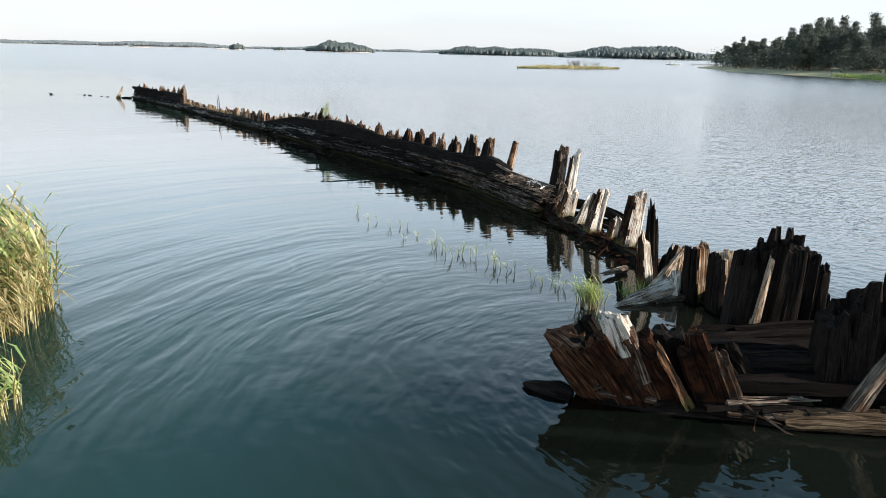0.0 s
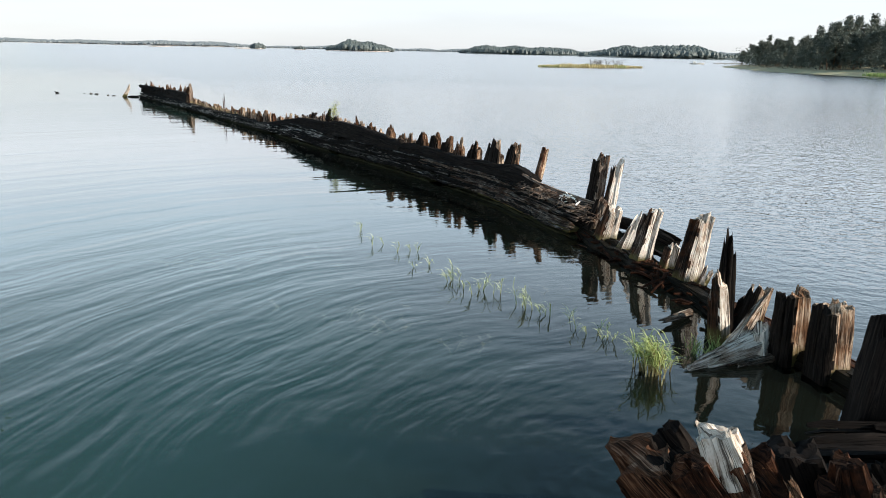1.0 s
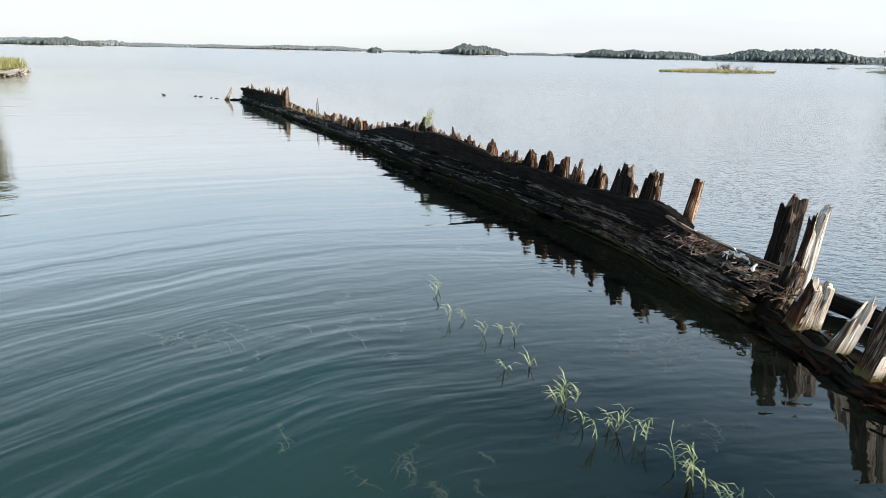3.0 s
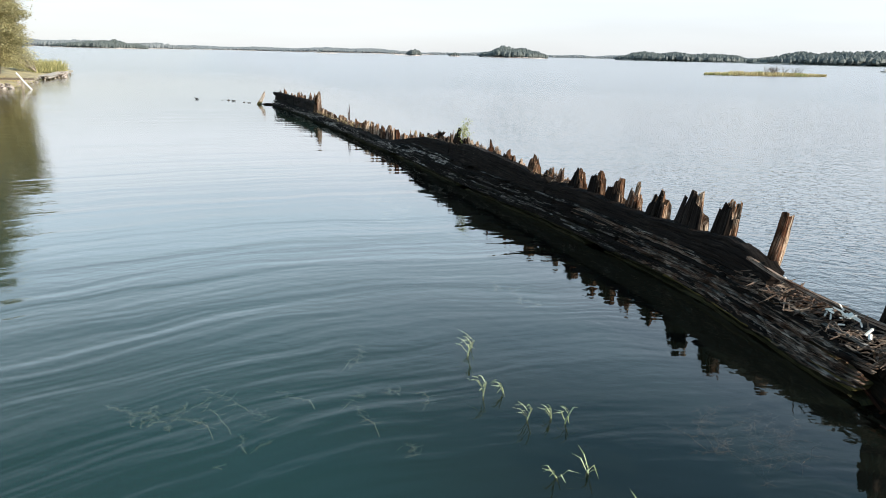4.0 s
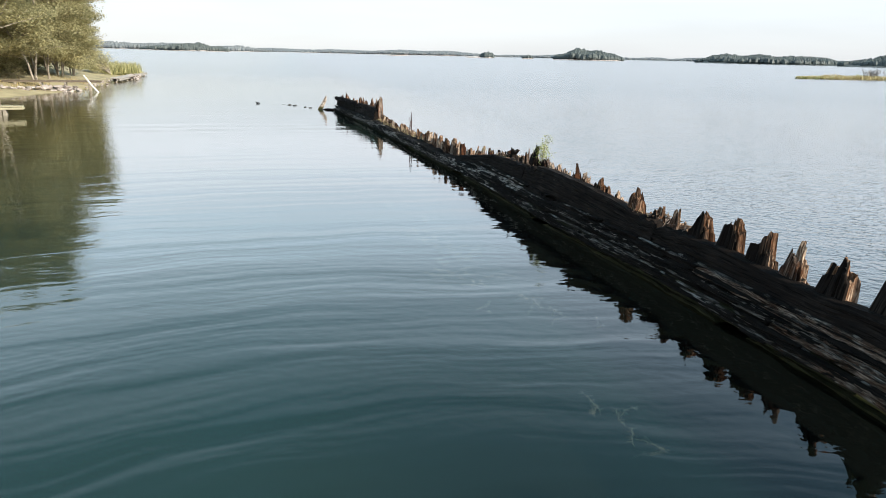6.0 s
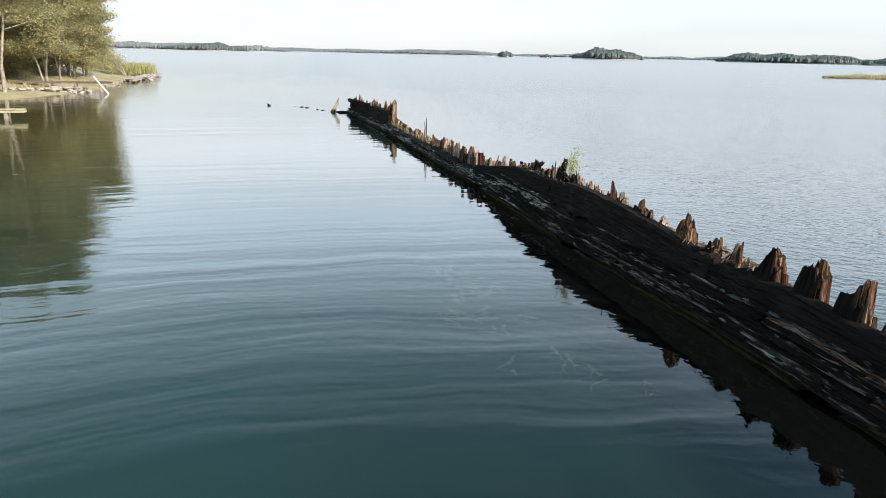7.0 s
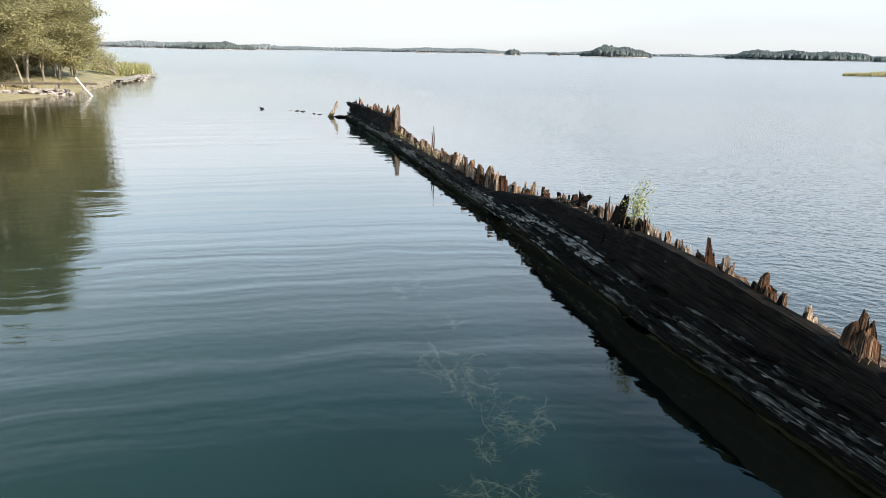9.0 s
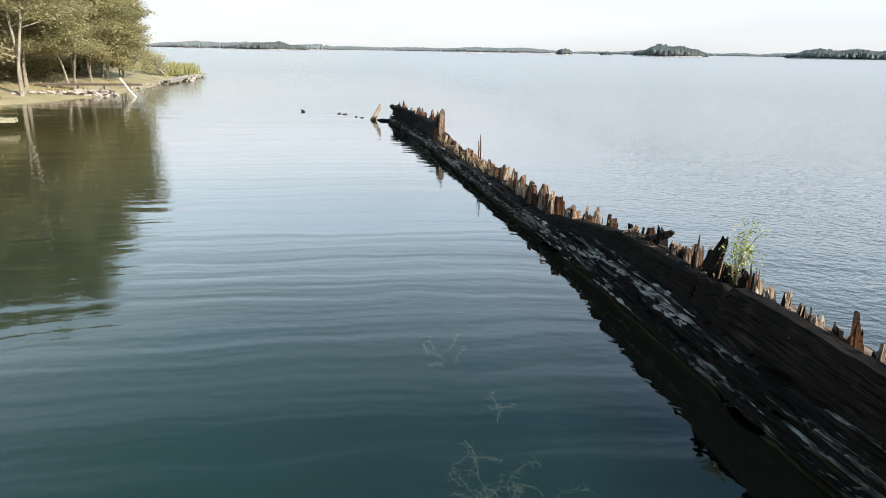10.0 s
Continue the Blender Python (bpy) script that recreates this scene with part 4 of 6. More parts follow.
# ---- stern fragment ----
stern = thing("ship_stern", "broken stern of the shipwreck, dark timbers with splintered red-brown ribs", "shipwreck", at=(2.4, 5.2, 0))
LEAN = [  # ribs of the near row, leaning outwards
    ((1.54, 5.22, -0.05), (1.03, 5.04, 0.58), 0.25, 0.26, wood_red, 0.25, 0.3),
    ((1.64, 5.2, -0.05), (1.16, 5.04, 0.66), 0.22, 0.24, wood_shaded, 0.3, 0.3),
    ((1.74, 5.03, -0.05), (1.26, 4.88, 0.68), 0.18, 0.2, wood_red, 0.3, 0.3),
    ((1.52, 4.932, 0.54), (1.36, 4.87, 0.87), 0.16, 0.18, wood_drifted, 0.6, 0.6),
    ((1.87, 5.055, -0.05), (1.45, 4.905, 0.70), 0.17, 0.19, wood_red, 0.3, 0.3),
    ((2.00, 5.04, -0.05), (1.58, 4.92, 0.62), 0.22, 0.22, wood_red, 0.35, 0.4),
    ((2.04, 4.86, 0.1), (1.67, 4.67, 0.70), 0.07, 0.07, wood_tan, 0.2, 0.4),
    ((2.2, 5.1, -0.05), (1.80, 5.02, 0.68), 0.24, 0.24, wood_shaded, 0.35, 0.4),
    ((2.34, 4.98, -0.05), (1.94, 4.78, 0.76), 0.2, 0.2, wood_red, 0.4, 0.4),
    ((2.46, 4.92, -0.05), (2.12, 4.74, 0.66), 0.13, 0.14, wood_worn, 0.4, 0.5),
    ((1.64, 4.97, 0.28), (1.45, 4.895, 0.71), 0.165, 0.165, wood_worn, 0.5, 0.5),
]
for k, (b, t, w, dp, mt, rg, pt) in enumerate(LEAN):
    # red ribs get dark brown near faces, a shaded version of the red
    part("rib", timber(b, t, (0, 1, 0) if w < 0.1 else (-0.9, 0.2, 0), w * (1.0 if w < 0.1 else 1.35), dp * 1.15, 4 if w > 0.19 else 3, 3 if w > 0.1 else 2, rg * 0.6, pt * 0.5, seed=400 + k, mat=mt, steps=9, blunt=w > 0.1, taper_by=0.02, groove=0.016, shade_side=wood_brown if mt == wood_red else None, shade_rows=1.3), stern,
         "leaning splintered rib" if mt != wood_drifted else "leaning rib bleached white on its upper face")
# tall wall of close-set timbers
WALL = [((2.80, 5.98, 0), (2.80, 5.90, 1.12), 0.2), ((2.97, 5.93, 0), (2.97, 5.84, 1.31), 0.2), ((3.13, 5.90, 0), (3.12, 5.80, 1.29), 0.2),
        ((3.27, 5.92, 0), (3.26, 5.84, 1.13), 0.18), ((3.42, 5.96, 0), (3.40, 5.9, 1.0), 0.18), ((3.56, 6.05, 0), (3.52, 6.0, 0.70), 0.12)]
for k, (b, t, w) in enumerate(WALL):
    part("rib", timber(b, t, (1, -0.12, 0), w * 1.3, 0.26, 6, 3, 0.16, 0.08, seed=430 + k, mat=wood_shaded, steps=9, blunt=True, taper_by=0.12), stern, "tall upright timber of the stern wall")
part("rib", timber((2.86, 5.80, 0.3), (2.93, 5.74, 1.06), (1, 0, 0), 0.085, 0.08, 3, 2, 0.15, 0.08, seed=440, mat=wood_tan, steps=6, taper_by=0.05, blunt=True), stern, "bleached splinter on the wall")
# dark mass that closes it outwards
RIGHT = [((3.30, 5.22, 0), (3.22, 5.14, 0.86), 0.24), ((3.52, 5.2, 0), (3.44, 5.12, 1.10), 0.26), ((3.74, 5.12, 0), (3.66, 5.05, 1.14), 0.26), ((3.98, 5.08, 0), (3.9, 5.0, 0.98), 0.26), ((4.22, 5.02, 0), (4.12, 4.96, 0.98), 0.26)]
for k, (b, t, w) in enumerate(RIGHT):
    part("rib", timber(b, t, (1, -0.1, 0), w * 1.25, 0.34, 6, 3, 0.24, 0.2, seed=450 + k, mat=wood_shaded, steps=9, blunt=True, taper_by=0.12), stern, "black upright timber of the stern")
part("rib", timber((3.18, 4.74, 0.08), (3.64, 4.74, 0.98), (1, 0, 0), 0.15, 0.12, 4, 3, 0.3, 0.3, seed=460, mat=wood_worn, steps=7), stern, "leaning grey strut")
# inner planks and floor timbers, near-black so the recess's shade is in their colour
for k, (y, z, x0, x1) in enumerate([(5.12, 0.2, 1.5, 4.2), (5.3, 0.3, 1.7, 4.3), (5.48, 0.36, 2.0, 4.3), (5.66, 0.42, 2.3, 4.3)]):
    part("plank", beam([(x0, y + 0.06, z - 0.1), ((x0 + x1) / 2, y, z), (x1, y - 0.1, z)], 0.2, 0.16, 470 + k, wood_shaded, rough=0.035), stern)
part("beam", beam([(1.28, 5.1, 0.02), (1.7, 4.98, 0.05), (2.3, 4.86, 0.05), (3.2, 4.72, 0.06), (4.4, 4.62, 0.05)], 0.2, 0.16, 481, wood_shaded, ragged=0.3, rough=0.05), stern, "sill timber of the stern, awash")
part("plank", beam([(1.25, 5.04, 0.16), (1.6, 4.95, 0.15), (1.98, 4.86, 0.12)], 0.12, 0.05, 482, wood_worn, ragged=0.15, rough=0.02), stern, "splintered pale plank")
part("plank", beam([(2.0, 4.9, 0.1), (2.3, 4.84, 0.12), (2.55, 4.80, 0.14)], 0.14, 0.06, 483, wood_shaded, ragged=0.15, rough=0.02), stern)
part("plank", timber((2.28, 4.80, 0.19), (3.0, 4.82, 0.21), (0, 1, 0), 0.13, 0.05, 4, 2, 0.4, 0.4, 484, mat=wood_worn, name="plank", steps=8, taper_by=0.3), stern, "splintered pale plank")
part("plank", beam([(2.62, 4.72, 0.1), (3.2, 4.66, 0.13), (4.4, 4.55, 0.16)], 0.26, 0.12, 485, wood_drift, ragged=0.1, rough=0.02), stern, "long pale plank lying on the water")
for k, (a, b, c) in enumerate([((2.5, 4.72, 0.14), (2.45, 4.62, 0.05), (2.48, 4.56, -0.02)), ((2.55, 4.7, 0.12), (2.68, 4.6, 0.05), (2.8, 4.55, 0.02)), ((2.4, 4.75, 0.2), (2.5, 4.66, 0.14), (2.66, 4.62, 0.1))]):
    p = Pile()
    p.rod([a, b, c], [0.012, 0.009, 0.004], 5)
    part("root", p.mesh("root", wood_worn, 40), stern)
snag = thing("snag", "dark split timber end lying awash beside the stern", "timber", at=(0.9, 5.3, 0))
p = Pile()
rings = []
for f, w, h in ((0.0, 0.10, 0.11), (0.25, 0.105, 0.12), (0.5, 0.085, 0.10), (0.75, 0.05, 0.065), (0.93, 0.02, 0.03), (1.0, 0.004, 0.006)):
    c = Vector((1.17, 5.10, 0.0)).lerp(Vector((0.78, 5.26, 0.07)), f)
    rings.append([c + Vector((0.38, 0.92, 0)) * (w * math.cos(a) * (1 + 0.3 * nz(f * 5, a))) + Vector((0, 0, 1)) * (h * math.sin(a) * (1 + 0.35 * nz(f * 6 + 3, a * 2))) for a in [2 * math.pi * q / 9 for q in range(9)]])
p.loft(rings, [0.45 * f for f in (0, 0.25, 0.5, 0.75, 0.93, 1)], [0.03 * q for q in range(9)])
part("body", p.mesh("body", wood_shaded, 30), snag)
rs = random.Random(88)
for k in range(26):
    x = rs.uniform(1.15, 3.6)
    y = 5.12 - 0.42 * min(1.0, (x - 1.1) / 1.3) - 0.06 * max(0, x - 2.4) + rs.uniform(-0.04, 0.1)
    L = rs.uniform(0.12, 0.5)
    dy = rs.uniform(-0.14, 0.1)
    z = rs.uniform(0.1, 0.19)
    part("plank", timber((x, y, z), (x + L, y + dy * L, z + rs.uniform(-0.04, 0.07)), (0, 1, 0), rs.uniform(0.05, 0.13), rs.uniform(0.025, 0.05), 4, 2, 0.35, 0.3, 900 + k,
                         mat=rs.choice([wood_worn, wood_shaded, wood_shaded, wood_worn, wood_wet]), steps=5, name="plank"), stern)
# near-black backing ribs, added to keep the gaps in the row dark
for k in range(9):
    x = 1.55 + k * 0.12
    part("rib", timber((x + 0.25, 5.26, -0.05), (x - 0.1, 5.18, rs.uniform(0.42, 0.6)), (1, 0, 0), 0.2, 0.16, 4, 3, 0.3, 0.2, 940 + k, mat=wood_shaded, steps=6), stern, "black backing rib that darkens gaps in the splintered row")

# ---- bow post, sunk timbers and stones beyond the bow ----
post = thing("post", "leaning reddish wooden post in the water by the bow", "post", at=(-17.2, 37.0, 0))
part("body", timber((-17.5, 36.95, -0.3), (-17.02, 37.1, 0.62), (1, 0, 0), 0.18, 0.18, 4, 3, 0.12, 0.1, 501, mat=wood_pale, name="body", blunt=True), post)
sunk = thing("sunk_beam", "dark beam end awash beside the bow post", "timber", at=(-16.9, 36.9, 0))
part("body", beam([(-17.3, 37.05, 0.0), (-16.9, 36.95, 0.05), (-16.5, 36.85, 0.02)], 0.16, 0.11, 502, wood_black, "body", ragged=0.12, rough=0.03), sunk)


def boulder(r, seed, mat, flat=0.6, rugged=0.5):
    bm = bmesh.new()
    bmesh.ops.create_icosphere(bm, subdivisions=2 if rugged < 0.8 else 1, radius=1)
    for v in bm.verts:
        k = 1 + rugged * nz(v.co.x * 1.3 + seed * 7, v.co.y * 1.3, v.co.z * 1.3) + 0.12 * nz(v.co.x * 4 + seed, v.co.y * 4, v.co.z * 4)
        v.co = Vector((v.co.x * r * k, v.co.y * r * k * 0.8, v.co.z * r * k * flat))
    me = bpy.data.meshes.new("stone")
    bm.to_mesh(me)
    bm.free()
    me.materials.append(mat)
    me.polygons.foreach_set("use_smooth", [True] * len(me.polygons))
    me.set_sharp_from_angle(angle=radians(22))
    return me


stones_dark = [boulder(0.17, k, rock_dark) for k in range(3)]
for k, (x, y, r) in enumerate([(-20.2, 38.55, 0.9), (-19.8, 38.4, 1.0), (-19.4, 38.25, 0.9), (-19.0, 37.9, 0.8), (-18.5, 37.7, 0.9), (-18.1, 37.45, 0.8)]):
    ob = tagged(new("stone", stones_dark[k % 3]), "small dark wet stone breaking the water", "stone", "stones beyond the bow")
    ob.matrix_basis = pose(x, y, -0.02, 0, 0, k * 67) @ Matrix.Scale(r * (0.8 + 0.25 * (k % 3)), 4)
for k, (x, y) in enumerate([(-41.2, 61.3), (-41.0, 66.5)]):
    ob = tagged(new("stone", stones_dark[k]), "small dark stone far out in the water", "stone", "stones off the shore")
    ob.matrix_basis = pose(x, y, 0.0, 0, 0, k * 90) @ Matrix.Scale(0.6, 4)
snag2 = thing("branch", "forked dark branch sticking out of the water", "driftwood", at=(-21.6, 38.4, 0))
p = Pile()
p.rod([(-21.45, 38.3, -0.1), (-21.6, 38.4, 0.06), (-21.75, 38.45, 0.13)], [0.035, 0.03, 0.015])
p.rod([(-21.7, 38.42, 0.0), (-21.58, 38.4, 0.09), (-21.45, 38.35, 0.06)], [0.03, 0.03, 0.015])
part("body", p.mesh("body", wood_black, 40), snag2)


# ---- land ----
def land(name, shore, inland, rise, mat, label, cat, cols=14, width=60, seed=0):
    """A bank: it climbs from under the water along the shore line away to the inland side."""
    pts = spline(shore, 8)
    n = len(pts)
    verts, faces = [], []
    steps = [-2.0, -0.6, 0.0, 0.7, 1.6, 3.0, 5.0, 8.0, 12.0, 18.0, 26.0, 36.0, 48.0, width][:cols]
    hs = [-0.8, -0.2, 0.0, 0.16, 0.3, 0.5, 0.75, 1.0, 1.3, 1.7, 2.1, 2.5, 2.8, 3.0]
    way = Vector(inland).normalized()
    for i, (x, y) in enumerate(pts):
        for c, d in enumerate(steps):
            j = 0.5 * nz(i * 0.35 + seed, d * 0.2) * min(1, abs(d) + 0.3)
            p = Vector((x, y, 0)) + way * (d + j)
            p.z = hs[c] * rise * (1 + 0.35 * nz(p.x * 0.15 + seed, p.y * 0.15)) + (0.08 * nz(p.x * 1.3, p.y * 1.3) if c > 2 else 0)
            verts.append(p)
    m = len(steps)
    for i in range(n - 1):
        for c in range(m - 1):
            faces.append((i * m + c, i * m + c + 1, (i + 1) * m + c + 1, (i + 1) * m + c))
    me = mesh_of(name, verts, faces, mats=[mat], sharp=60)
    return tagged(new(name, me), label, cat, kind="structure")


land("ground", [(-60, 2), (-46, 17), (-37, 27), (-33.6, 33.5), (-34.6, 38.6), (-36.5, 42.6), (-39.2, 46.0), (-43.8, 52.0), (-47.6, 57.6), (-50.0, 60.4), (-54.0, 61.5), (-66, 62), (-90, 66)], (-0.86, 0.25, 0), 0.8, turf,
     "grassy shore bank with short yellow-green turf", "shore", seed=1)
land("ground", [(72, 60), (60.5, 90), (61, 101), (63.5, 115), (61, 135), (59.5, 155), (64, 180), (68, 203), (80, 213), (110, 222), (170, 250)], (0.95, -0.25, 0), 0.8, turf,
     "low wooded shore with sandy grass edge", "shore", seed=5)


# ---- trees ----
def limb_points(rng, start, way, length, droop=0.0, n=5):
    p, d, out = Vector(start), Vector(way).normalized(), [Vector(start)]
    for k in range(n):
        d = (d + Vector((rng.uniform(-0.22, 0.22), rng.uniform(-0.22, 0.22), rng.uniform(-0.1, 0.2) - droop))).normalized()
        p = p + d * length / n
        out.append(p.copy())
    return out


def leaf_cloud(pile, rng, c, spread, count, size, flat=0.7):
    for _ in range(count):
        p = c + Vector((rng.gauss(0, spread), rng.gauss(0, spread), rng.gauss(0, spread * flat)))
        a = Vector((rng.uniform(-1, 1), rng.uniform(-1, 1), rng.uniform(-0.6, 0.6))).normalized()
        b = a.cross(Vector((rng.uniform(-1, 1), rng.uniform(-1, 1), rng.uniform(-1, 1)))).normalized()
        s = size * rng.uniform(0.6, 1.3)
        pile.quad(p - a * s, p - b * s * 0.55, p + a * s, p + b * s * 0.55)


def spray(pile, rng, c, spread, count, size, flat=0.3):
    """A flat, tilted layer of leaves that mostly face the sky."""
    tilt = Vector((rng.gauss(0, 0.3), rng.gauss(0, 0.3), 1)).normalized()
    for _ in range(count):
        x, y = rng.gauss(0, spread), rng.gauss(0, spread)
        p = c + Vector((x, y, rng.gauss(0, spread * flat) - (tilt.x * x + tilt.y * y)))
        n = (tilt + Vector((rng.gauss(0, 0.45), rng.gauss(0, 0.45), rng.gauss(0, 0.2)))).normalized()
        a = n.cross(Vector((rng.uniform(-1, 1), rng.uniform(-1, 1), 0.1))).normalized()
        b = n.cross(a)
        k = size * rng.uniform(0.6, 1.3)
        pile.quad(p - a * k, p - b * k * 0.6, p + a * k, p + b * k * 0.6)


def tree_meshes(seed, height, kind):
    rng = random.Random(seed)
    wood_p, leaf_p = Pile(), Pile()
    if kind == "alder":
        for st in range(rng.choice([1, 2, 2, 3])):
            top = limb_points(rng, (rng.uniform(-0.25, 0.25) * st, rng.uniform(-0.25, 0.25) * st, -0.3), (rng.uniform(-0.18, 0.18), rng.uniform(-0.18, 0.18), 1), height * rng.uniform(0.78, 0.95), n=9)
            r0 = height * 0.0062
            wood_p.rod(top, [r0 * (1 - 0.085 * k) for k in range(10)], 7)
            for k in range(34):
                f = 0.14 + 0.84 * rng.random() ** 1.1
                i = min(8, int(f * 9))
                base = top[i].lerp(top[i + 1], f * 9 - i)
                ang = rng.uniform(0, 2 * math.pi)
                L = height * (0.27 - 0.15 * f) * rng.uniform(0.6, 1.25)
                lp = limb_points(rng, base, (math.cos(ang), math.sin(ang), rng.uniform(0.1, 0.7)), L, 0.06)
                wood_p.rod(lp, [r0 * 0.42 * (1 - 0.16 * q) for q in range(6)], 4)
                for q in (2, 3, 4, 5):
                    for _ in range(2):
                        c = lp[q] + Vector((rng.uniform(-0.35, 0.35), rng.uniform(-0.35, 0.35), rng.uniform(-0.05, 0.2)))
                        spray(leaf_p, rng, c, height * 0.03, 84, 0.06)
            spray(leaf_p, rng, top[-1], height * 0.05, 200, 0.065, 0.7)
    else:
        top = limb_points(rng, (0, 0, -0.3), (rng.uniform(-0.05, 0.05), rng.uniform(-0.05, 0.05), 1), height, n=9)
        r0 = height * 0.014
        wood_p.rod(top, [r0 * (1 - 0.09 * k) for k in range(10)], 6)
        low = 0.22 if kind == "pine" else 0.12
        for k in range(34 if kind == "pine" else 46):
            f = low + (1 - low) * rng.random() ** 0.85
            i = min(8, int(f * 9))
            base = top[i].lerp(top[i + 1], f * 9 - i)
            ang = rng.uniform(0, 2 * math.pi)
            L = height * ((0.20 - 0.10 * f) if kind == "pine" else 0.24 * (1.04 - f)) * rng.uniform(0.6, 1.25)
            lp = limb_points(rng, base, (math.cos(ang), math.sin(ang), rng.uniform(-0.15, 0.45)), L, 0.03, 3)
            wood_p.rod(lp, [r0 * 0.3 * (1 - 0.25 * q) for q in range(4)], 3)
            for q in (1, 2, 3):
                leaf_cloud(leaf_p, rng, lp[q] + Vector((0, 0, 0.08)), height * 0.036, 30, 0.22, 0.6)
        leaf_cloud(leaf_p, rng, top[-1], height * 0.02, 30, 0.15)
    if kind == "alder":
        return wood_p.mesh("trunk", bark, 60), leaf_p.mesh("crown", leaf_olive)
    return wood_p.mesh("trunk", bark_pine, 60), leaf_p.mesh("crown", leaf_pine if kind == "pine" else leaf_pine)


def make_tree(seed, height, kind, label, group):
    ob = thing("tree", label, "tree", group)
    t, c = tree_meshes(seed, height, kind)
    part("trunk", t, ob)
    part("crown", c, ob)
    return ob


rng = random.Random(12)
alders = [make_tree(20 + k, h, "alder", "leafy olive-green alder with pale slender trunks on the shore", "alders on the shore") for k, h in enumerate((12.5, 11.5, 13.5, 10.5, 9.0))]
SPOTS = [(-35.6, 35.6), (-39.2, 41.2), (-40.6, 43.4), (-42.6, 45.8), (-44.8, 48.8), (-38.2, 37.6), (-41.0, 39.6), (-43.8, 42.6), (-46.6, 46.0), (-48.4, 48.0), (-38.6, 34.4), (-42.0, 36.2),
         (-44.8, 38.6), (-47.6, 41.8), (-51.0, 46.4), (-41.5, 30.8), (-37.6, 31.0), (-46.0, 33.0), (-50.5, 38.0), (-54.5, 44.0), (-44.5, 27.5), (-50.0, 29.0), (-55.5, 34.0), (-37.4, 39.4), (-41.6, 44.9)]
used = set()
for k, (x, y) in enumerate(SPOTS):
    src = k % 5
    size = {0: 1.0, 1: 1.05, 2: 0.82, 3: 0.96, 4: 0.86, 23: 0.9, 24: 0.95}.get(k, rng.uniform(0.88, 1.1))
    m = pose(x, y, 0.45 + 0.02 * k, 0, 0, rng.uniform(0, 360)) @ Matrix.Scale(size, 4)
    if src not in used:
        used.add(src)
        alders[src].matrix_basis = m
        for c in alders[src].children:
            c.matrix_parent_inverse = Matrix()
    else:
        copy = copy_thing(alders[src], m)
        copy.matrix_basis = m
pines = [make_tree(50 + k, h, kd, "dark green conifer standing in the shore wood", "conifers on the shores") for k, (h, kd) in enumerate(((11.0, "pine"), (12.0, "pine"), (10.0, "spruce"), (9.0, "pine"), (13.0, "spruce")))]
PSPOTS = [(-49.5, 47.0, 1.25), (-55.0, 50.5, 1.2)]
SHORE_Y, SHORE_X = [90, 101, 115, 135, 155, 180, 203, 212], [61.5, 61.5, 64, 62, 60.5, 65, 69, 80]
for k in range(260):
    y = 90 + 120 * rng.random()
    x = float(np.interp(y, SHORE_Y, SHORE_X)) + (9 if y < 140 else 4) + 30 * rng.random() ** 1.5
    high = y * float(np.interp(x / y, [0.36, 0.384, 0.42, 0.436, 0.444, 0.458, 0.495, 0.53, 0.577], [0.026, 0.034, 0.040, 0.034, 0.040, 0.051, 0.059, 0.064, 0.068]))
    PSPOTS.append((x, y, high * rng.uniform(0.62, 1.0) / 11.5))
used = set()
for k, (x, y, sc) in enumerate(PSPOTS):
    src = k % 5
    m = pose(x, y, 0.8, 0, 0, rng.uniform(0, 360)) @ Matrix.Scale(sc, 4)
    if src not in used:
        used.add(src)
        pines[src].matrix_basis = m
        for c in pines[src].children:
            c.matrix_parent_inverse = Matrix()
    else:
        copy_thing(pines[src], m).matrix_basis = m


# ---- undergrowth, shore grass, rubble, jetties ----
def grass_patch(name, label, spots, height, width, mat, lean=0.3, seed=0):
    r = random.Random(seed)
    pile = Pile()
    for p in spots:
        p = Vector(p)
        h = height * r.uniform(0.5, 1.15)
        a = r.uniform(0, 2 * math.pi)
        side = Vector((math.cos(a), math.sin(a), 0)) * width * r.uniform(0.6, 1.3)
        tip = p + Vector((r.uniform(-lean, lean) * h, r.uniform(-lean, lean) * h, h))
        mid = p.lerp(tip, 0.55) + Vector((0, 0, 0.06 * h))
        pile.quad(p - side, p + side, mid + side * 0.7, mid - side * 0.7)
        pile.tri(mid - side * 0.7, mid + side * 0.7, tip)
    return tagged(new(name, pile.mesh(name, mat)), label, "grass", kind="stuff")


r2 = random.Random(31)
spots = []
for k in range(5200):
    t = r2.random()
    x, y = -48.4 - 4.6 * t + r2.uniform(-0.8, 0.8), 57.5 + 2.5 * math.sin(t * 3) + r2.uniform(-2.2, 1.2)
    spots.append((x, y, 0.45 - 0.75 * r2.random() * abs(math.sin(x * 1.9 + y))))
grass_patch("grass", "tall yellow-green reeds and grass on the shore point", spots, 0.95, 0.02, reed_shore, 0.55, 3)
spots = []
for k in range(4500):
    d, t = 0.4 + 5.5 * r2.random(), r2.random()
    x, y = -34.4 - d + (-4.6 * t if t > 0 else 0), 33 + 12 * t
    spots.append((x + 0.9 * math.sin(y), y, 0.12 + d * 0.1))
grass_patch("grass", "short straw-coloured shore grass", spots, 0.26, 0.02, dry_grass, 0.5, 4)
pile = Pile()
for k in range(190):
    x, y = r2.uniform(-48, -38.5), 0
    y = 32 + (-x - 36) * 1.45 + r2.uniform(-3, 3)
    leaf_cloud(pile, r2, Vector((x - 1.5, y, 0.9 + 1.3 * r2.random())), 0.6, 110, 0.075)
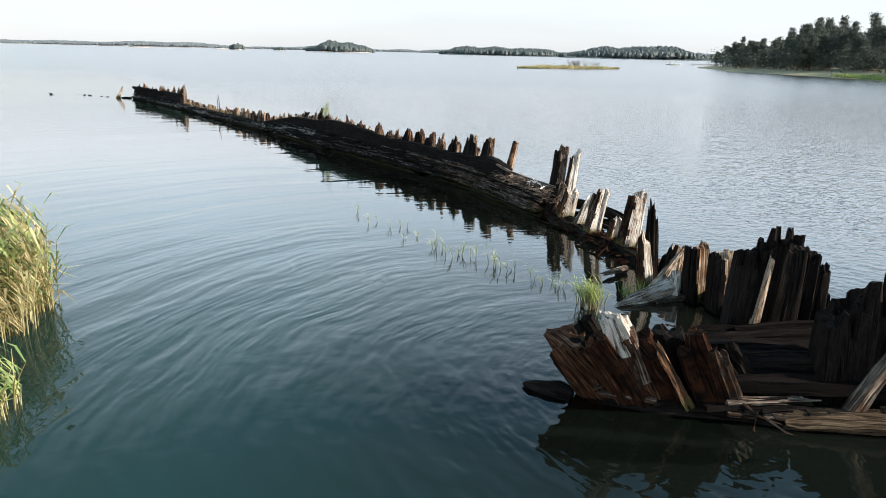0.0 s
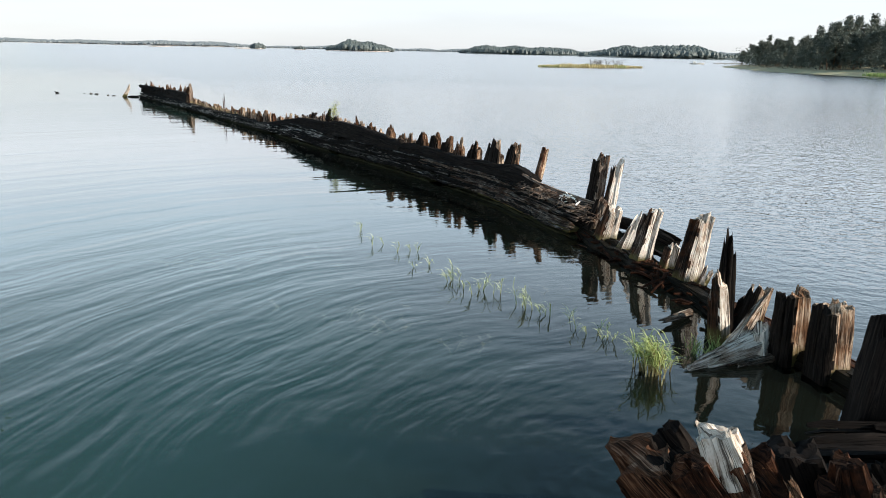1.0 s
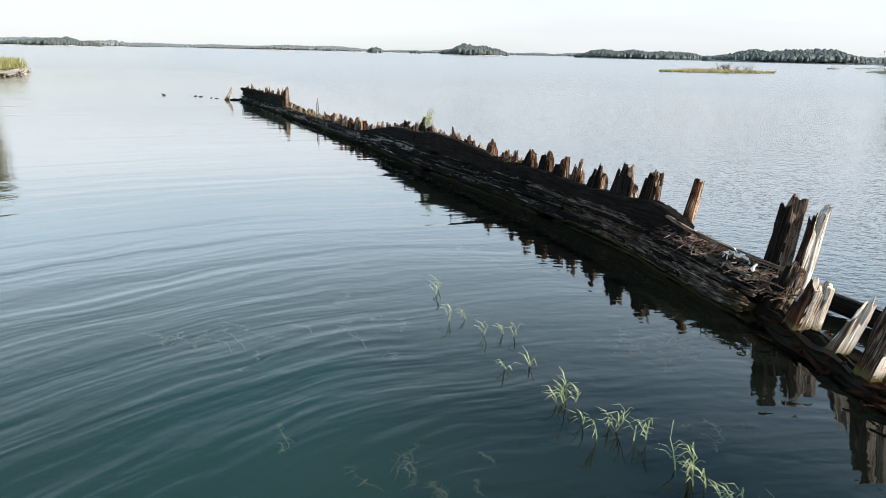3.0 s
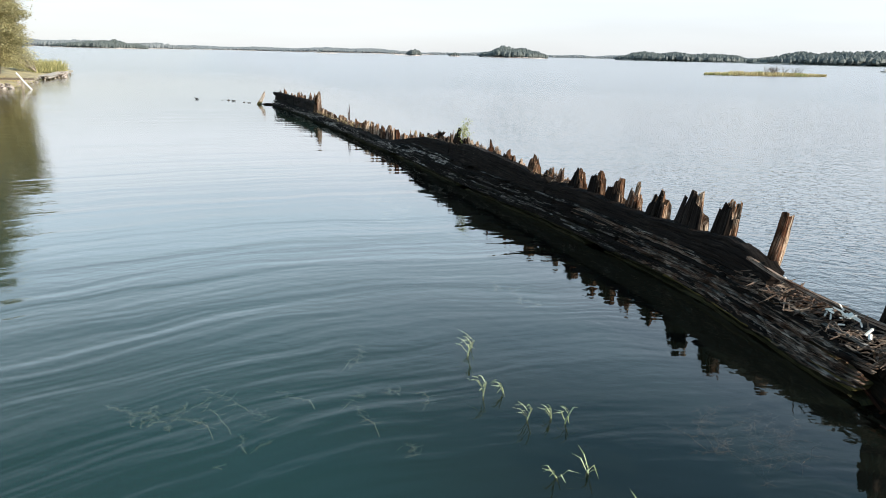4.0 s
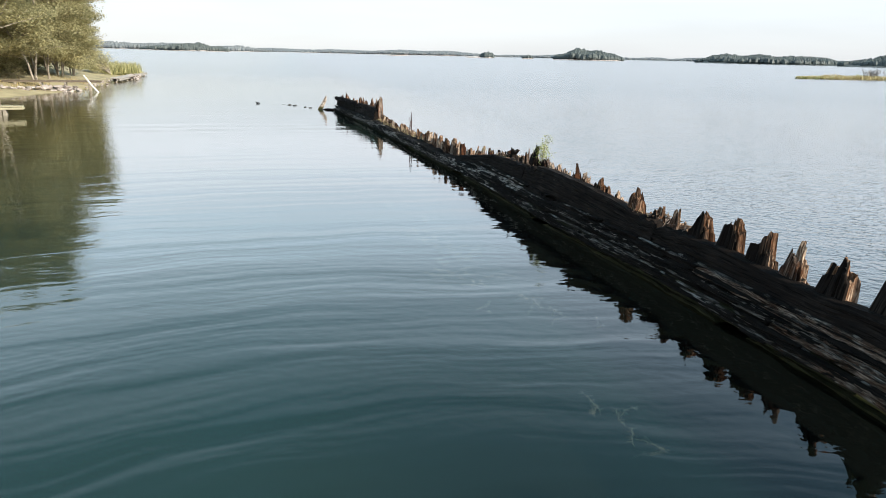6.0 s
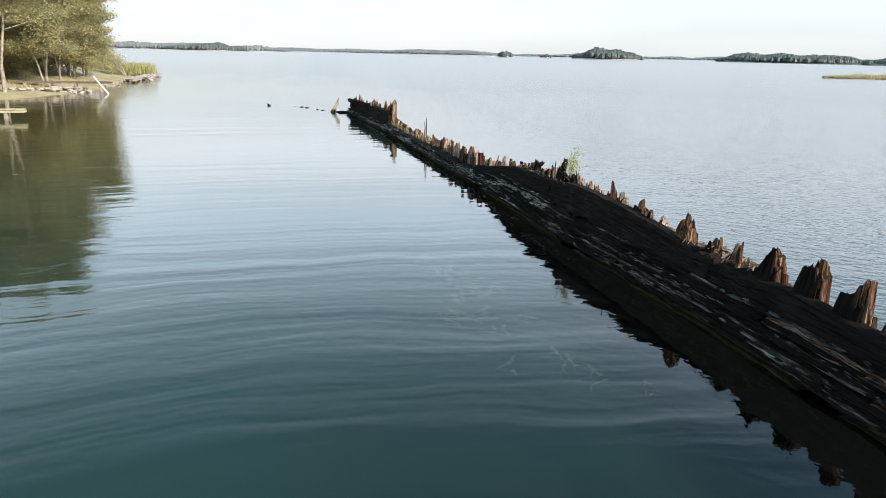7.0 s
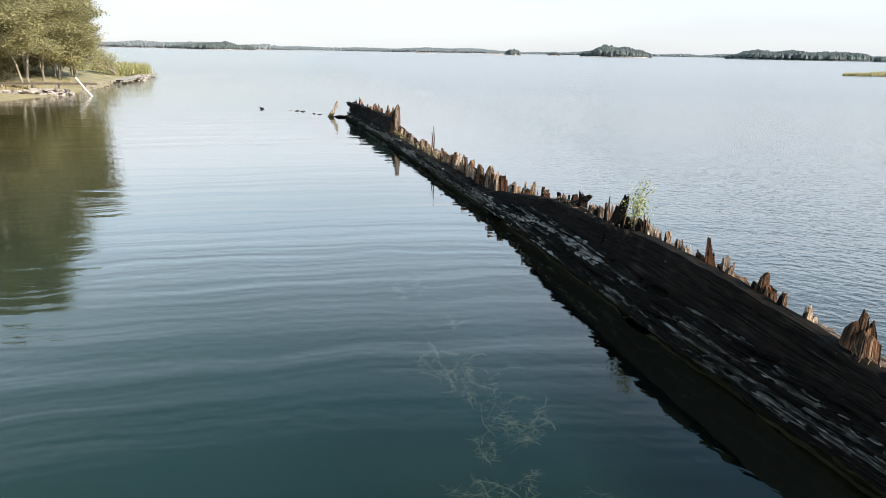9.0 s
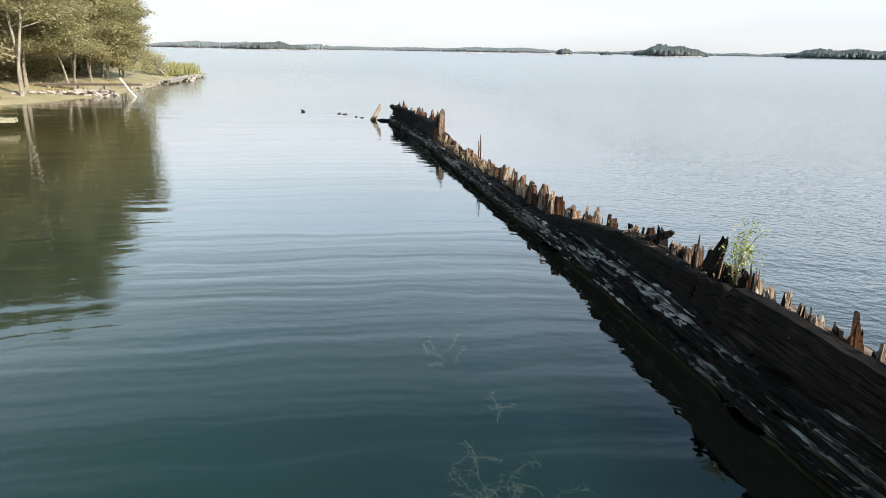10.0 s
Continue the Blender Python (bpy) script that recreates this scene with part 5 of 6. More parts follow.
tagged(new("undergrowth", pile.mesh("undergrowth", leaf_olive)), "dense low green undergrowth below the trees", "bushes", kind="stuff")
pile = Pile()
for k in range(420):
    y = 92 + 118 * r2.random()
    x = float(np.interp(y, SHORE_Y, SHORE_X)) + (7 if y < 140 else 3) + 9 * r2.random()
    leaf_cloud(pile, r2, Vector((x, y, 1.2 + 2.6 * r2.random())), 1.1, 34, 0.2)
tagged(new("undergrowth", pile.mesh("undergrowth", leaf_pine)), "dense dark undergrowth along the wooded far shore", "bushes", kind="stuff")
spots = []
for k in range(5200):
    y = 86 + 36 * r2.random()
    x = float(np.interp(y, SHORE_Y, SHORE_X)) + 0.4 + 3.5 * r2.random()
    spots.append((x, y, 0.05 + 0.05 * r2.random()))
grass_patch("grass", "straw-coloured reeds along the far shore", spots, 0.7, 0.05, reed_green, 0.3, 21)
bush_l = thing("bush", "low dark green bush at the shore point", "bush", at=(-47.5, 55.5, 0.6))
pile, wp = Pile(), Pile()
for k in range(26):
    c = Vector((-48.0 + r2.gauss(0, 0.6), 54.4 + r2.gauss(0, 0.6), 0.8 + r2.random() * 1.1))
    wp.rod([(-47.4, 55.2, 0.4), c.lerp(Vector((-47.4, 55.2, 0.8)), 0.5), c], [0.03, 0.02, 0.01], 4)
    leaf_cloud(pile, r2, c, 0.3, 150, 0.06)
part("stem", wp.mesh("stem", bark, 60), bush_l)
part("foliage", pile.mesh("foliage", leaf_olive), bush_l)

stones = [boulder(0.2, 10 + k, rock, 0.42, 0.9) for k in range(5)]
for k in range(210):
    t = r2.random()
    x, y = -35.1 - 1.4 * t + r2.uniform(-0.7, 0.2), 40.2 - 4.6 * t + r2.uniform(-0.4, 0.7)
    if k > 160:
        t = r2.random()
        x, y = -43.5 - 4.8 * t, 53.2 + 5.6 * t + r2.uniform(-0.4, 0.8)
    ob = tagged(new("stone", stones[k % 5]), "pale granite block in the shore rubble", "stone", "rubble on the shore")
    ob.matrix_basis = pose(x, y, r2.uniform(0.03, 0.36), r2.uniform(-25, 25), r2.uniform(-25, 25), r2.uniform(0, 360)) @ Matrix.Scale(r2.uniform(0.7, 1.25), 4)


pebbles = [boulder(0.10, 30 + k, rock, 0.5) for k in range(3)]
for k in range(70):
    t = r2.random()
    x, y = -36.6 - 6.6 * t + r2.uniform(-0.9, 0.5), 42.4 + 9.6 * t + r2.uniform(-0.5, 0.9)
    ob = tagged(new("stone", pebbles[k % 3]), "small grey stone on the beach", "stone", "pebbles on the beach")
    ob.matrix_basis = pose(x - 1.2 * r2.random(), y, r2.uniform(0.06, 0.26), 0, 0, r2.uniform(0, 360)) @ Matrix.Scale(r2.uniform(0.4, 1.1), 4)


def box(w, d, h, bev=0.01):
    bm = bmesh.new()
    bmesh.ops.create_cube(bm, size=1)
    bmesh.ops.scale(bm, vec=(w, d, h), verts=bm.verts)
    bmesh.ops.bevel(bm, geom=bm.edges[:], offset=bev, segments=1, affect="EDGES")
    return bm


def box_mesh(w, d, h, mat, bev=0.01):
    bm = box(w, d, h, bev)
    me = bpy.data.meshes.new("board")
    bm.to_mesh(me)
    bm.free()
    me.materials.append(mat)
    return me


def jetty(label, a, b, z, width, planks, posts, wood_=None, beam_=0.14):
    """Boards on two stringers and posts, from a to b."""
    a, b = Vector(a), Vector(b)
    d = (b - a)
    ang = math.degrees(math.atan2(d.y, d.x))
    ob = thing("jetty", label, "jetty", at=tuple(a))
    L = d.length
    side = Vector((-d.y, d.x, 0)).normalized()
    plank_me = box_mesh(L / planks * 0.92, width, 0.05, wood_ or board)
    for k in range(planks):
        c = a + d * ((k + 0.5) / planks)
        part("plank", plank_me, ob).matrix_basis = pose(c.x, c.y, z + 0.004 * (k % 3), 0, 0, ang)
    string_me = box_mesh(L, 0.1, beam_, wood_ or board)
    for sgn in (-1, 1):
        c = a + d * 0.5 + side * sgn * width * 0.36
        part("stringer", string_me, ob).matrix_basis = pose(c.x, c.y, z - 0.028 - beam_ / 2, 0, 0, ang)
    post_me = box_mesh(0.12, 0.12, z + 0.7, bark)
    for k in range(posts):
        for sgn in (-1, 1):
            c = a + d * ((k + 0.5) / posts) + side * sgn * width * 0.3
            part("leg", post_me, ob).matrix_basis = pose(c.x, c.y, (z - 0.7) / 2 - 0.06, 0, 0, ang)
    return ob


bpy.context.view_layer.update()
jetty("narrow grey board walk along the wooded shore", (-38.6, 38.4, 0), (-34.6, 41.6, 0), 0.62, 0.5, 16, 4, board_shaded, 0.06)
jetty("grey wooden jetty reaching out from the shore point", (-42.2, 50.4, 0), (-50.5, 62.2, 0), 0.33, 0.8, 34, 6)
jetty("small pale plank landing among reeds", (-26.6, 26.5, 0), (-24.75, 28.15, 0), 0.36, 0.35, 7, 2, board_pale, 0.08)
pole = thing("pole", "white-painted pole leaning out of the water at the shore", "pole", at=(-33.7, 40.3, 0))
p = Pile()
p.rod([(-33.45, 40.55, -0.35), (-33.95, 40.25, 0.4), (-34.3, 40.04, 0.98)], [0.05, 0.048, 0.046], 10)
part("body", p.mesh("body", white_paint, 40), pole)


# ---- reeds ----
def reed_into(stalks, leaves, rng, base, h, lean, leaf_len=0.3, n=6, blade=0.011, low=0.35):
    base = Vector(base)
    flag = Vector((-0.55, -0.35, 0)) * rng.uniform(0.3, 1.4)
    bend = Vector((rng.uniform(-1, 1), rng.uniform(-1, 1), 0)).normalized() * lean * h
    pts = [base + Vector((0, 0, h * f)) + bend * f * f for f in (-0.15, 0.35, 0.7, 1.0)]
    stalks.rod(pts, [0.006, 0.0055, 0.0045, 0.002], 4)
    for k in range(n):
        f = low + (1 - low) * (k + rng.random()) / n
        p = base + Vector((0, 0, h * f)) + bend * f * f
        a = rng.uniform(0, 2 * math.pi)
        out = Vector((math.cos(a), math.sin(a), 0)) * 0.6 + flag
        out.normalize()
        L = leaf_len * rng.uniform(0.6, 1.2)
        w = Vector((-out.y, out.x, 0)) * blade
        q = p + out * L * 0.42 + Vector((0, 0, L * 0.5))
        t = p + out * L * 0.95 + Vector((0, 0, L * rng.uniform(0.2, 0.8)))
        leaves.quad(p - w * 0.4, p + w * 0.4, q + w, q - w)
        leaves.tri(q - w, q + w, t)


def reed_clump(spots, h, lean, label, mat=None, group="reeds in the shallows", leaf_len=0.26, n=6, seed=0, stem=None, low=0.35):
    r = random.Random(seed)
    ob = thing("reed_clump", label, "reeds", group, at=(*spots[0][:2], 0))
    st, lv = Pile(), Pile()
    for (x, y) in spots:
        reed_into(st, lv, r, (x, y, 0), h * r.uniform(0.4, 1.0), lean * r.uniform(0.4, 1.4), leaf_len, n, 0.0038, low)
    tagged(part("stem_mass", st.mesh("stem_mass", stem or mat or reed_dry), ob), kind="stuff")
    tagged(part("foliage", lv.mesh("foliage", mat or reed_green), ob), kind="stuff")
    return ob


r3 = random.Random(77)


def around(x, y, n, rad):
    return [(x + r3.gauss(0, rad), y + r3.gauss(0, rad)) for _ in range(n)]


CLUMPS = [(-1.46, 11.6, 2, 0.06, 0.30), (-1.08, 10.9, 2, 0.07, 0.36), (-0.68, 10.6, 3, 0.06, 0.30), (-0.4, 9.95, 2, 0.06, 0.25), (-0.05, 9.45, 5, 0.06, 0.42), (0.2, 9.15, 5, 0.07, 0.36), (0.45, 9.05, 2, 0.04, 0.4),
          (0.75, 8.72, 5, 0.05, 0.44), (0.98, 8.46, 3, 0.05, 0.34), (1.16, 8.38, 1, 0.06, 0.22), (1.3, 7.98, 3, 0.05, 0.28), (1.42, 7.9, 3, 0.06, 0.26)]
for k, (x, y, n, rad, h) in enumerate(CLUMPS):
    reed_clump(around(x, y, n, rad), h * 0.6, 0.35, "few thin green reeds rising from the water", reed_pale, seed=600 + k, leaf_len=0.13, n=7)
reed_clump(around(1.72, 7.2, 60, 0.06), 0.33, 0.28, "dense bright green tuft of reed grass in the water", reed_tuft, group="tuft by the ribs", seed=640, leaf_len=0.15, n=8, stem=reed_dry, low=0.5)
# reed bed on the near side
st, lv, dl = Pile(), Pile(), Pile()
for k in range(1900):
    x, y = r3.uniform(-7.1, -3.85), r3.uniform(4.8, 7.6)
    edge = -3.86 - 0.32 * abs(y - 6.1) ** 1.6 - 0.1 * math.sin(y * 9)
    if x > edge or ((x + 5.1) / 1.75) ** 2 + ((y - 6.2) / 1.4) ** 2 > 0.95 + 0.6 * nz(x * 1.6, y * 1.6):
        continue
    h = r3.uniform(0.5, 1.13) * (0.75 + 0.25 * min(1, edge - x + 0.4))
    reed_into(st, lv if r3.random() < 0.36 else dl, r3, (x, y, 0), h, 0.22, 0.34, 11, 0.012, 0.06)
for k in range(26):
    reed_into(st, lv, r3, (-3.16 + r3.gauss(0, 0.06), 4.5 + r3.gauss(0, 0.2), 0), r3.uniform(0.2, 0.5), 0.3, 0.2, 5)
bed = thing("reed_bed", "thick bed of green and straw-coloured reeds at the water's edge", "reeds", kind="stuff", at=(-4.2, 6.0, 0))
part("stem_mass", st.mesh("stem_mass", reed_dry), bed)
part("green_foliage", lv.mesh("green_foliage", reed_green), bed)
part("dry_foliage", dl.mesh("dry_foliage", reed_dry), bed)


# ---- water weeds under the surface ----
def weed(x, y, reach, shoots, seed, z=-0.1, mat=None, label="pale branching water weed drifting under the surface"):
    r = random.Random(seed)
    ob = thing("water_weed", label, "water plant", "water weeds", at=(x, y, 0))
    p = Pile()
    for k in range(shoots):
        a = r.uniform(0, 2 * math.pi)
        pt = Vector((x + r.gauss(0, 0.11), y + r.gauss(0, 0.11), z - 0.3))
        d = Vector((math.cos(a) * 0.5, math.sin(a) * 0.5, 1.2))
        pts = [pt]
        for q in range(6):
            d = (d + Vector((r.uniform(-0.5, 0.5), r.uniform(-0.5, 0.5), -0.08))).normalized()
            pt = pt + d * reach / 6
            pt.z = min(pt.z, z + 0.018)
            pts.append(pt.copy())
        p.rod(pts, [0.0032, 0.0032, 0.003, 0.003, 0.0026, 0.002, 0.0014], 3)
        for q in range(2, 7):
            for _ in range(5):
                e = pts[q] + Vector((r.uniform(-1, 1), r.uniform(-1, 1), r.uniform(-0.2, 0.3))).normalized() * reach * r.uniform(0.08, 0.2)
                e.z = min(e.z, z + 0.02)
                p.rod([pts[q], pts[q].lerp(e, 0.6) + Vector((0.01, 0, 0.0)), e], [0.0022, 0.0018, 0.0012], 3)
    part("stem", p.mesh("stem", mat or weed_mat), ob)


WEEDS = [(-4.64, 17.9, 0.25, 7), (-4.3, 17.6, 0.5, 6), (-4.0, 17.1, 0.5, 10), (-3.8, 17.2, 0.4, 8), (-3.7, 16.5, 0.4, 9), (-3.45, 16.6, 0.45, 3), (-3.5, 10.2, 0.24, 18), (-2.46, 11.4, 0.4, 2), (-2.38, 10.85, 0.4, 2), (-1.9, 11.0, 0.4, 2),
         (-1.7, 10.5, 0.45, 2), (-2.85, 10.4, 0.5, 2), (-2.95, 10.05, 0.5, 2), (-1.2, 13.3, 0.3, 3), (-1.47, 13.7, 0.3, 5), (-3.3, 16.1, 0.25, 4), (-3.1, 15.6, 0.2, 3), (-2.73, 15.8, 0.4, 2), (-2.4, 15.8, 0.3, 3), (-2.2, 15.6, 0.25, 2),
         (-1.87, 15.5, 0.3, 2), (-0.93, 8.5, 0.35, 8), (-0.65, 8.25, 0.4, 4), (-2.7, 9.9, 0.2, 3), (-1.9, 8.7, 0.3, 2), (0.08, 7.95, 0.35, 4), (-0.35, 8.75, 0.2, 2), (-5.86, 19.6, 0.35, 6), (-5.05, 18.9, 0.35, 3), (-4.9, 18.2, 0.35, 4), (-4.5, 18.0, 0.4, 6),
         (1.1, 9.6, 0.3, 4)]
for k, (x, y, reach, n) in enumerate(WEEDS):
    weed(x, y, reach, n, 700 + k)
for k, (x, y) in enumerate([(0.83, 10.93), (0.63, 11.05), (1.01, 10.83)]):
    weed(x, y, 0.4, 12, 780 + k, -0.06, weed_brown, "reddish brown water weed tangled beside the hull")

# ---- plants on the wreck ----
rs2 = random.Random(14)
sap = thing("sapling", "small birch sapling with yellow-green leaves growing on the wreck", "sapling", at=tuple(hull(13.0, 0.34, 0.7)))
st, lv = Pile(), Pile()
b0 = hull(13.0, 0.34, 0.68)
for k in range(11):
    a = rs2.uniform(0, 2 * math.pi)
    pts = limb_points(rs2, b0 + Vector((0, 0, 0.025 * k)), (math.cos(a) * 0.32, math.sin(a) * 0.32, 1), rs2.uniform(0.2, 0.42), n=4)
    st.rod(pts, [0.006, 0.005, 0.004, 0.003, 0.002], 4)
    for q in (2, 3, 4):
        leaf_cloud(lv, rs2, pts[q], 0.05, 18, 0.014)
part("stem", st.mesh("stem", bare_twig, 60), sap)
part("foliage", lv.mesh("foliage", leaf_bush), sap)
stalk = thing("dead_stalk", "pair of brown dead plant stalks on the wreck", "stalk", at=tuple(hull(22.3, 0.3, 0.3)))
for ds in (0, 0.16):
    st = Pile()
    b = hull(22.3 + ds, 0.3, 0.25)
    st.rod([b, b + Vector((0.01, 0.02, 0.35)), b + Vector((-0.02, 0.05, 0.66 - ds))], [0.016, 0.014, 0.008], 5)
    part("stem", st.mesh("stem", wood_red, 60), stalk)
spots = []
for k in range(240):
    s = 20.6 + 6.6 * r3.random()
    spots.append(tuple(hull(s, r3.uniform(0.1, 0.4), 0.28)))
grass_patch("grass", "dry straw-coloured grass growing on the wreck", spots, 0.12, 0.006, dry_grass, 0.7, 9)
spots = [tuple(hull(9.5 + 6.5 * r3.random(), r3.uniform(0.2, 0.3), 0.68)) for k in range(160)]
grass_patch("grass", "thin dry grass along the top of the wreck", spots, 0.06, 0.003, dry_grass, 0.7, 10)
spots = [tuple(Vector((2.15 + 0.3 * r3.random(), 7.5 + 0.25 * r3.random(), 0.05))) for k in range(90)]
grass_patch("grass", "wisps of green grass on the drift timber", spots, 0.16, 0.004, reed_green, 0.8, 11)

# ---- islet of reeds ----
isl = thing("islet", "low reed-covered islet with bare shrubs far out", "islet", at=(24, 146, 0))
me_v, me_f = [], []
for i in range(25):
    t = i / 24
    for j in range(7):
        w = 3.2 * math.sin(math.pi * min(1, max(0.0, t * 0.98 + 0.01))) ** 0.6
        f = j / 6 * 2 - 1
        c = Vector((12.6 + 22.6 * t, 138.8 + 14.2 * t, 0))
        n_ = Vector((-0.53, 0.85, 0))
        p_ = c + n_ * w * f
        p_.z = -0.25 + 0.55 * (1 - f * f) + 0.1 * nz(p_.x * 0.7, p_.y * 0.7)
        me_v.append(p_)
for i in range(24):
    for j in range(6):
        me_f.append((i * 7 + j, (i + 1) * 7 + j, (i + 1) * 7 + j + 1, i * 7 + j + 1))
part("bank", mesh_of("bank", me_v, me_f, mats=[turf], sharp=60), isl)
pile, pile2 = Pile(), Pile()
for k in range(5200):
    t, f = r3.random(), r3.uniform(-0.9, 0.9)
    w = 3.2 * math.sin(math.pi * min(1, max(0.0, t))) ** 0.6
    b = Vector((12.6 + 22.6 * t, 138.8 + 14.2 * t, 0.1)) + Vector((-0.53, 0.85, 0)) * w * f
    h = r3.uniform(0.5, 1.1) * (0.6 + 0.4 * math.sin(math.pi * t)) * (0.7 + 0.5 * nz(b.x * 0.3, b.y * 0.3))
    sd = Vector((r3.uniform(-1, 1), r3.uniform(-1, 1), 0)).normalized() * 0.06
    (pile if nz(b.x * 0.2, b.y * 0.2) + r3.uniform(-0.3, 0.3) < 0.38 else pile2).tri(b - sd, b + sd, b + Vector((r3.uniform(-0.2, 0.2), r3.uniform(-0.2, 0.2), max(0.3, h))))
part("reeds", pile.mesh("reeds", reed_dry), isl)
part("green_reeds", pile2.mesh("green_reeds", reed_green), isl)
for k in range(8):
    t = 0.46 + 0.36 * r3.random()
    b = Vector((12.6 + 22.6 * t, 138.8 + 14.2 * t, 0.2))
    st = Pile()
    for q in range(9):
        a = r3.uniform(0, 2 * math.pi)
        pts = limb_points(r3, b, (math.cos(a) * 0.5, math.sin(a) * 0.5, 1), r3.uniform(0.8, 1.7), n=4)
        st.rod(pts, [0.04, 0.032, 0.025, 0.018, 0.01], 3)
        for z_ in (2, 3):
            st.rod(limb_points(r3, pts[z_], (math.cos(a + 1), math.sin(a + 1), 1), 0.8, n=2), [0.02, 0.015, 0.008], 3)
    part("shrub", st.mesh("shrub", bare_twig), isl)


# ---- far wooded islands ----
def forest(name, label, x0, x1, y, depth, high, count, mat, seed, tall=9.0, shape=0.5, kind="", rim=True, wide=1.45):
    """A wooded island or shore: a low rock bank and a crowd of ragged crowns on it."""
    r = random.Random(seed)
    pile = Pile()
    cx, half = (x0 + x1) / 2, (x1 - x0) / 2
    for k in range(count):
        t = r.uniform(-1, 1)
        env = max(0.0, 1 - abs(t) ** 2.4) ** shape * (0.8 + 0.35 * nz(t * 3 + seed, 1.7))
        v = r.uniform(-1, 1)
        p = Vector((cx + half * t, y + depth * v * max(0.15, 1 - t * t), 0.2))
        ground = high * env * (0.5 + 0.5 * (v + 1) / 2) - tall * 0.55
        p.z = max(0.3, ground)
        h = tall * r.uniform(0.74, 1.06) * (0.45 + 0.55 * env)
        rad = h * r.uniform(0.26, 0.42) * wide
        n = 6
        rings = []
        ph = r.uniform(0, 6)
        for f, w in ((0.0, 0.6), (0.25, 1.0), (0.5, 0.95), (0.8, 0.62), (1.0, 0.12)):
            rings.append([p + Vector((math.cos(ph + 2 * math.pi * j / n) * rad * w * r.uniform(0.7, 1.25), math.sin(ph + 2 * math.pi * j / n) * rad * w * r.uniform(0.7, 1.25), h * (f + r.uniform(-0.05, 0.05)))) for j in range(n)])
        pile.loft(rings, [0, 1, 2, 3, 4])
    ob = thing(name, label, "island", at=(cx, y, 0), kind=kind)
    tagged(part("forest_cover", pile.mesh("forest_cover", mat), ob), kind="stuff")
    vs, fs = [], []
    for i in range(61):
        t = i / 60 * 2 - 1
        w = depth * 1.06 * max(0.0, 1 - t ** 4) ** 0.5
        for j, (f, z) in enumerate(((-1, -0.5), (-1.0, 0.5), (-0.8, 1.2), (0, max(1.2, high * (0.25 if rim else 0.6))), (1, -0.5))):
            vs.append(Vector((cx + half * 1.03 * t, y + w * f, z * (1 if j == 0 else (1 - t ** 4) * max(0.15, (0.6 + 0.9 * nz(t * 14 + seed, j)))))))
    for i in range(60):
        for j in range(4):
            fs.append((i * 5 + j, (i + 1) * 5 + j, (i + 1) * 5 + j + 1, i * 5 + j + 1))
    part("bank", mesh_of("bank", vs, fs, mats=[rock_far if rim else mat], sharp=60), ob)
    return ob


# haze of distance is mixed into both leaf colours, most into the farthest
hazy_leaf = leafy("hazy_wood_leaf", (0.125, 0.138, 0.142), (0.155, 0.168, 0.168), 0.02, rand=0.3, glow=0.0)
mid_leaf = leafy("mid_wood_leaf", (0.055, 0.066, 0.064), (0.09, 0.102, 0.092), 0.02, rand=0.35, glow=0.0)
forest("island", "wooded island with a pale rock shore", -162, -88, 802, 22, 12.0, 630, mid_leaf, 1, 7.0)
forest("island", "long dark wooded island across the bay", -16, 140, 905, 30, 12.0, 1050, mid_leaf, 2, 7.0, rim=False)
forest("island", "dark wooded headland across the bay", 112, 285, 765, 30, 15.5, 1050, mid_leaf, 3, 8.0, 0.8, rim=False)
forest("island", "wooded island with pinkish rock edges", -745, -600, 815, 26, 11.0, 780, mid_leaf, 4, 7.0)
forest("island", "small rocky islet with a clump of trees", -247, -231, 802, 8, 6.0, 50, mid_leaf, 5, 6.5)
forest("island", "hazy wooded shore beyond the point", -1290, -770, 1160, 40, 13.0, 1400, hazy_leaf, 19, 8.0, 0.3)
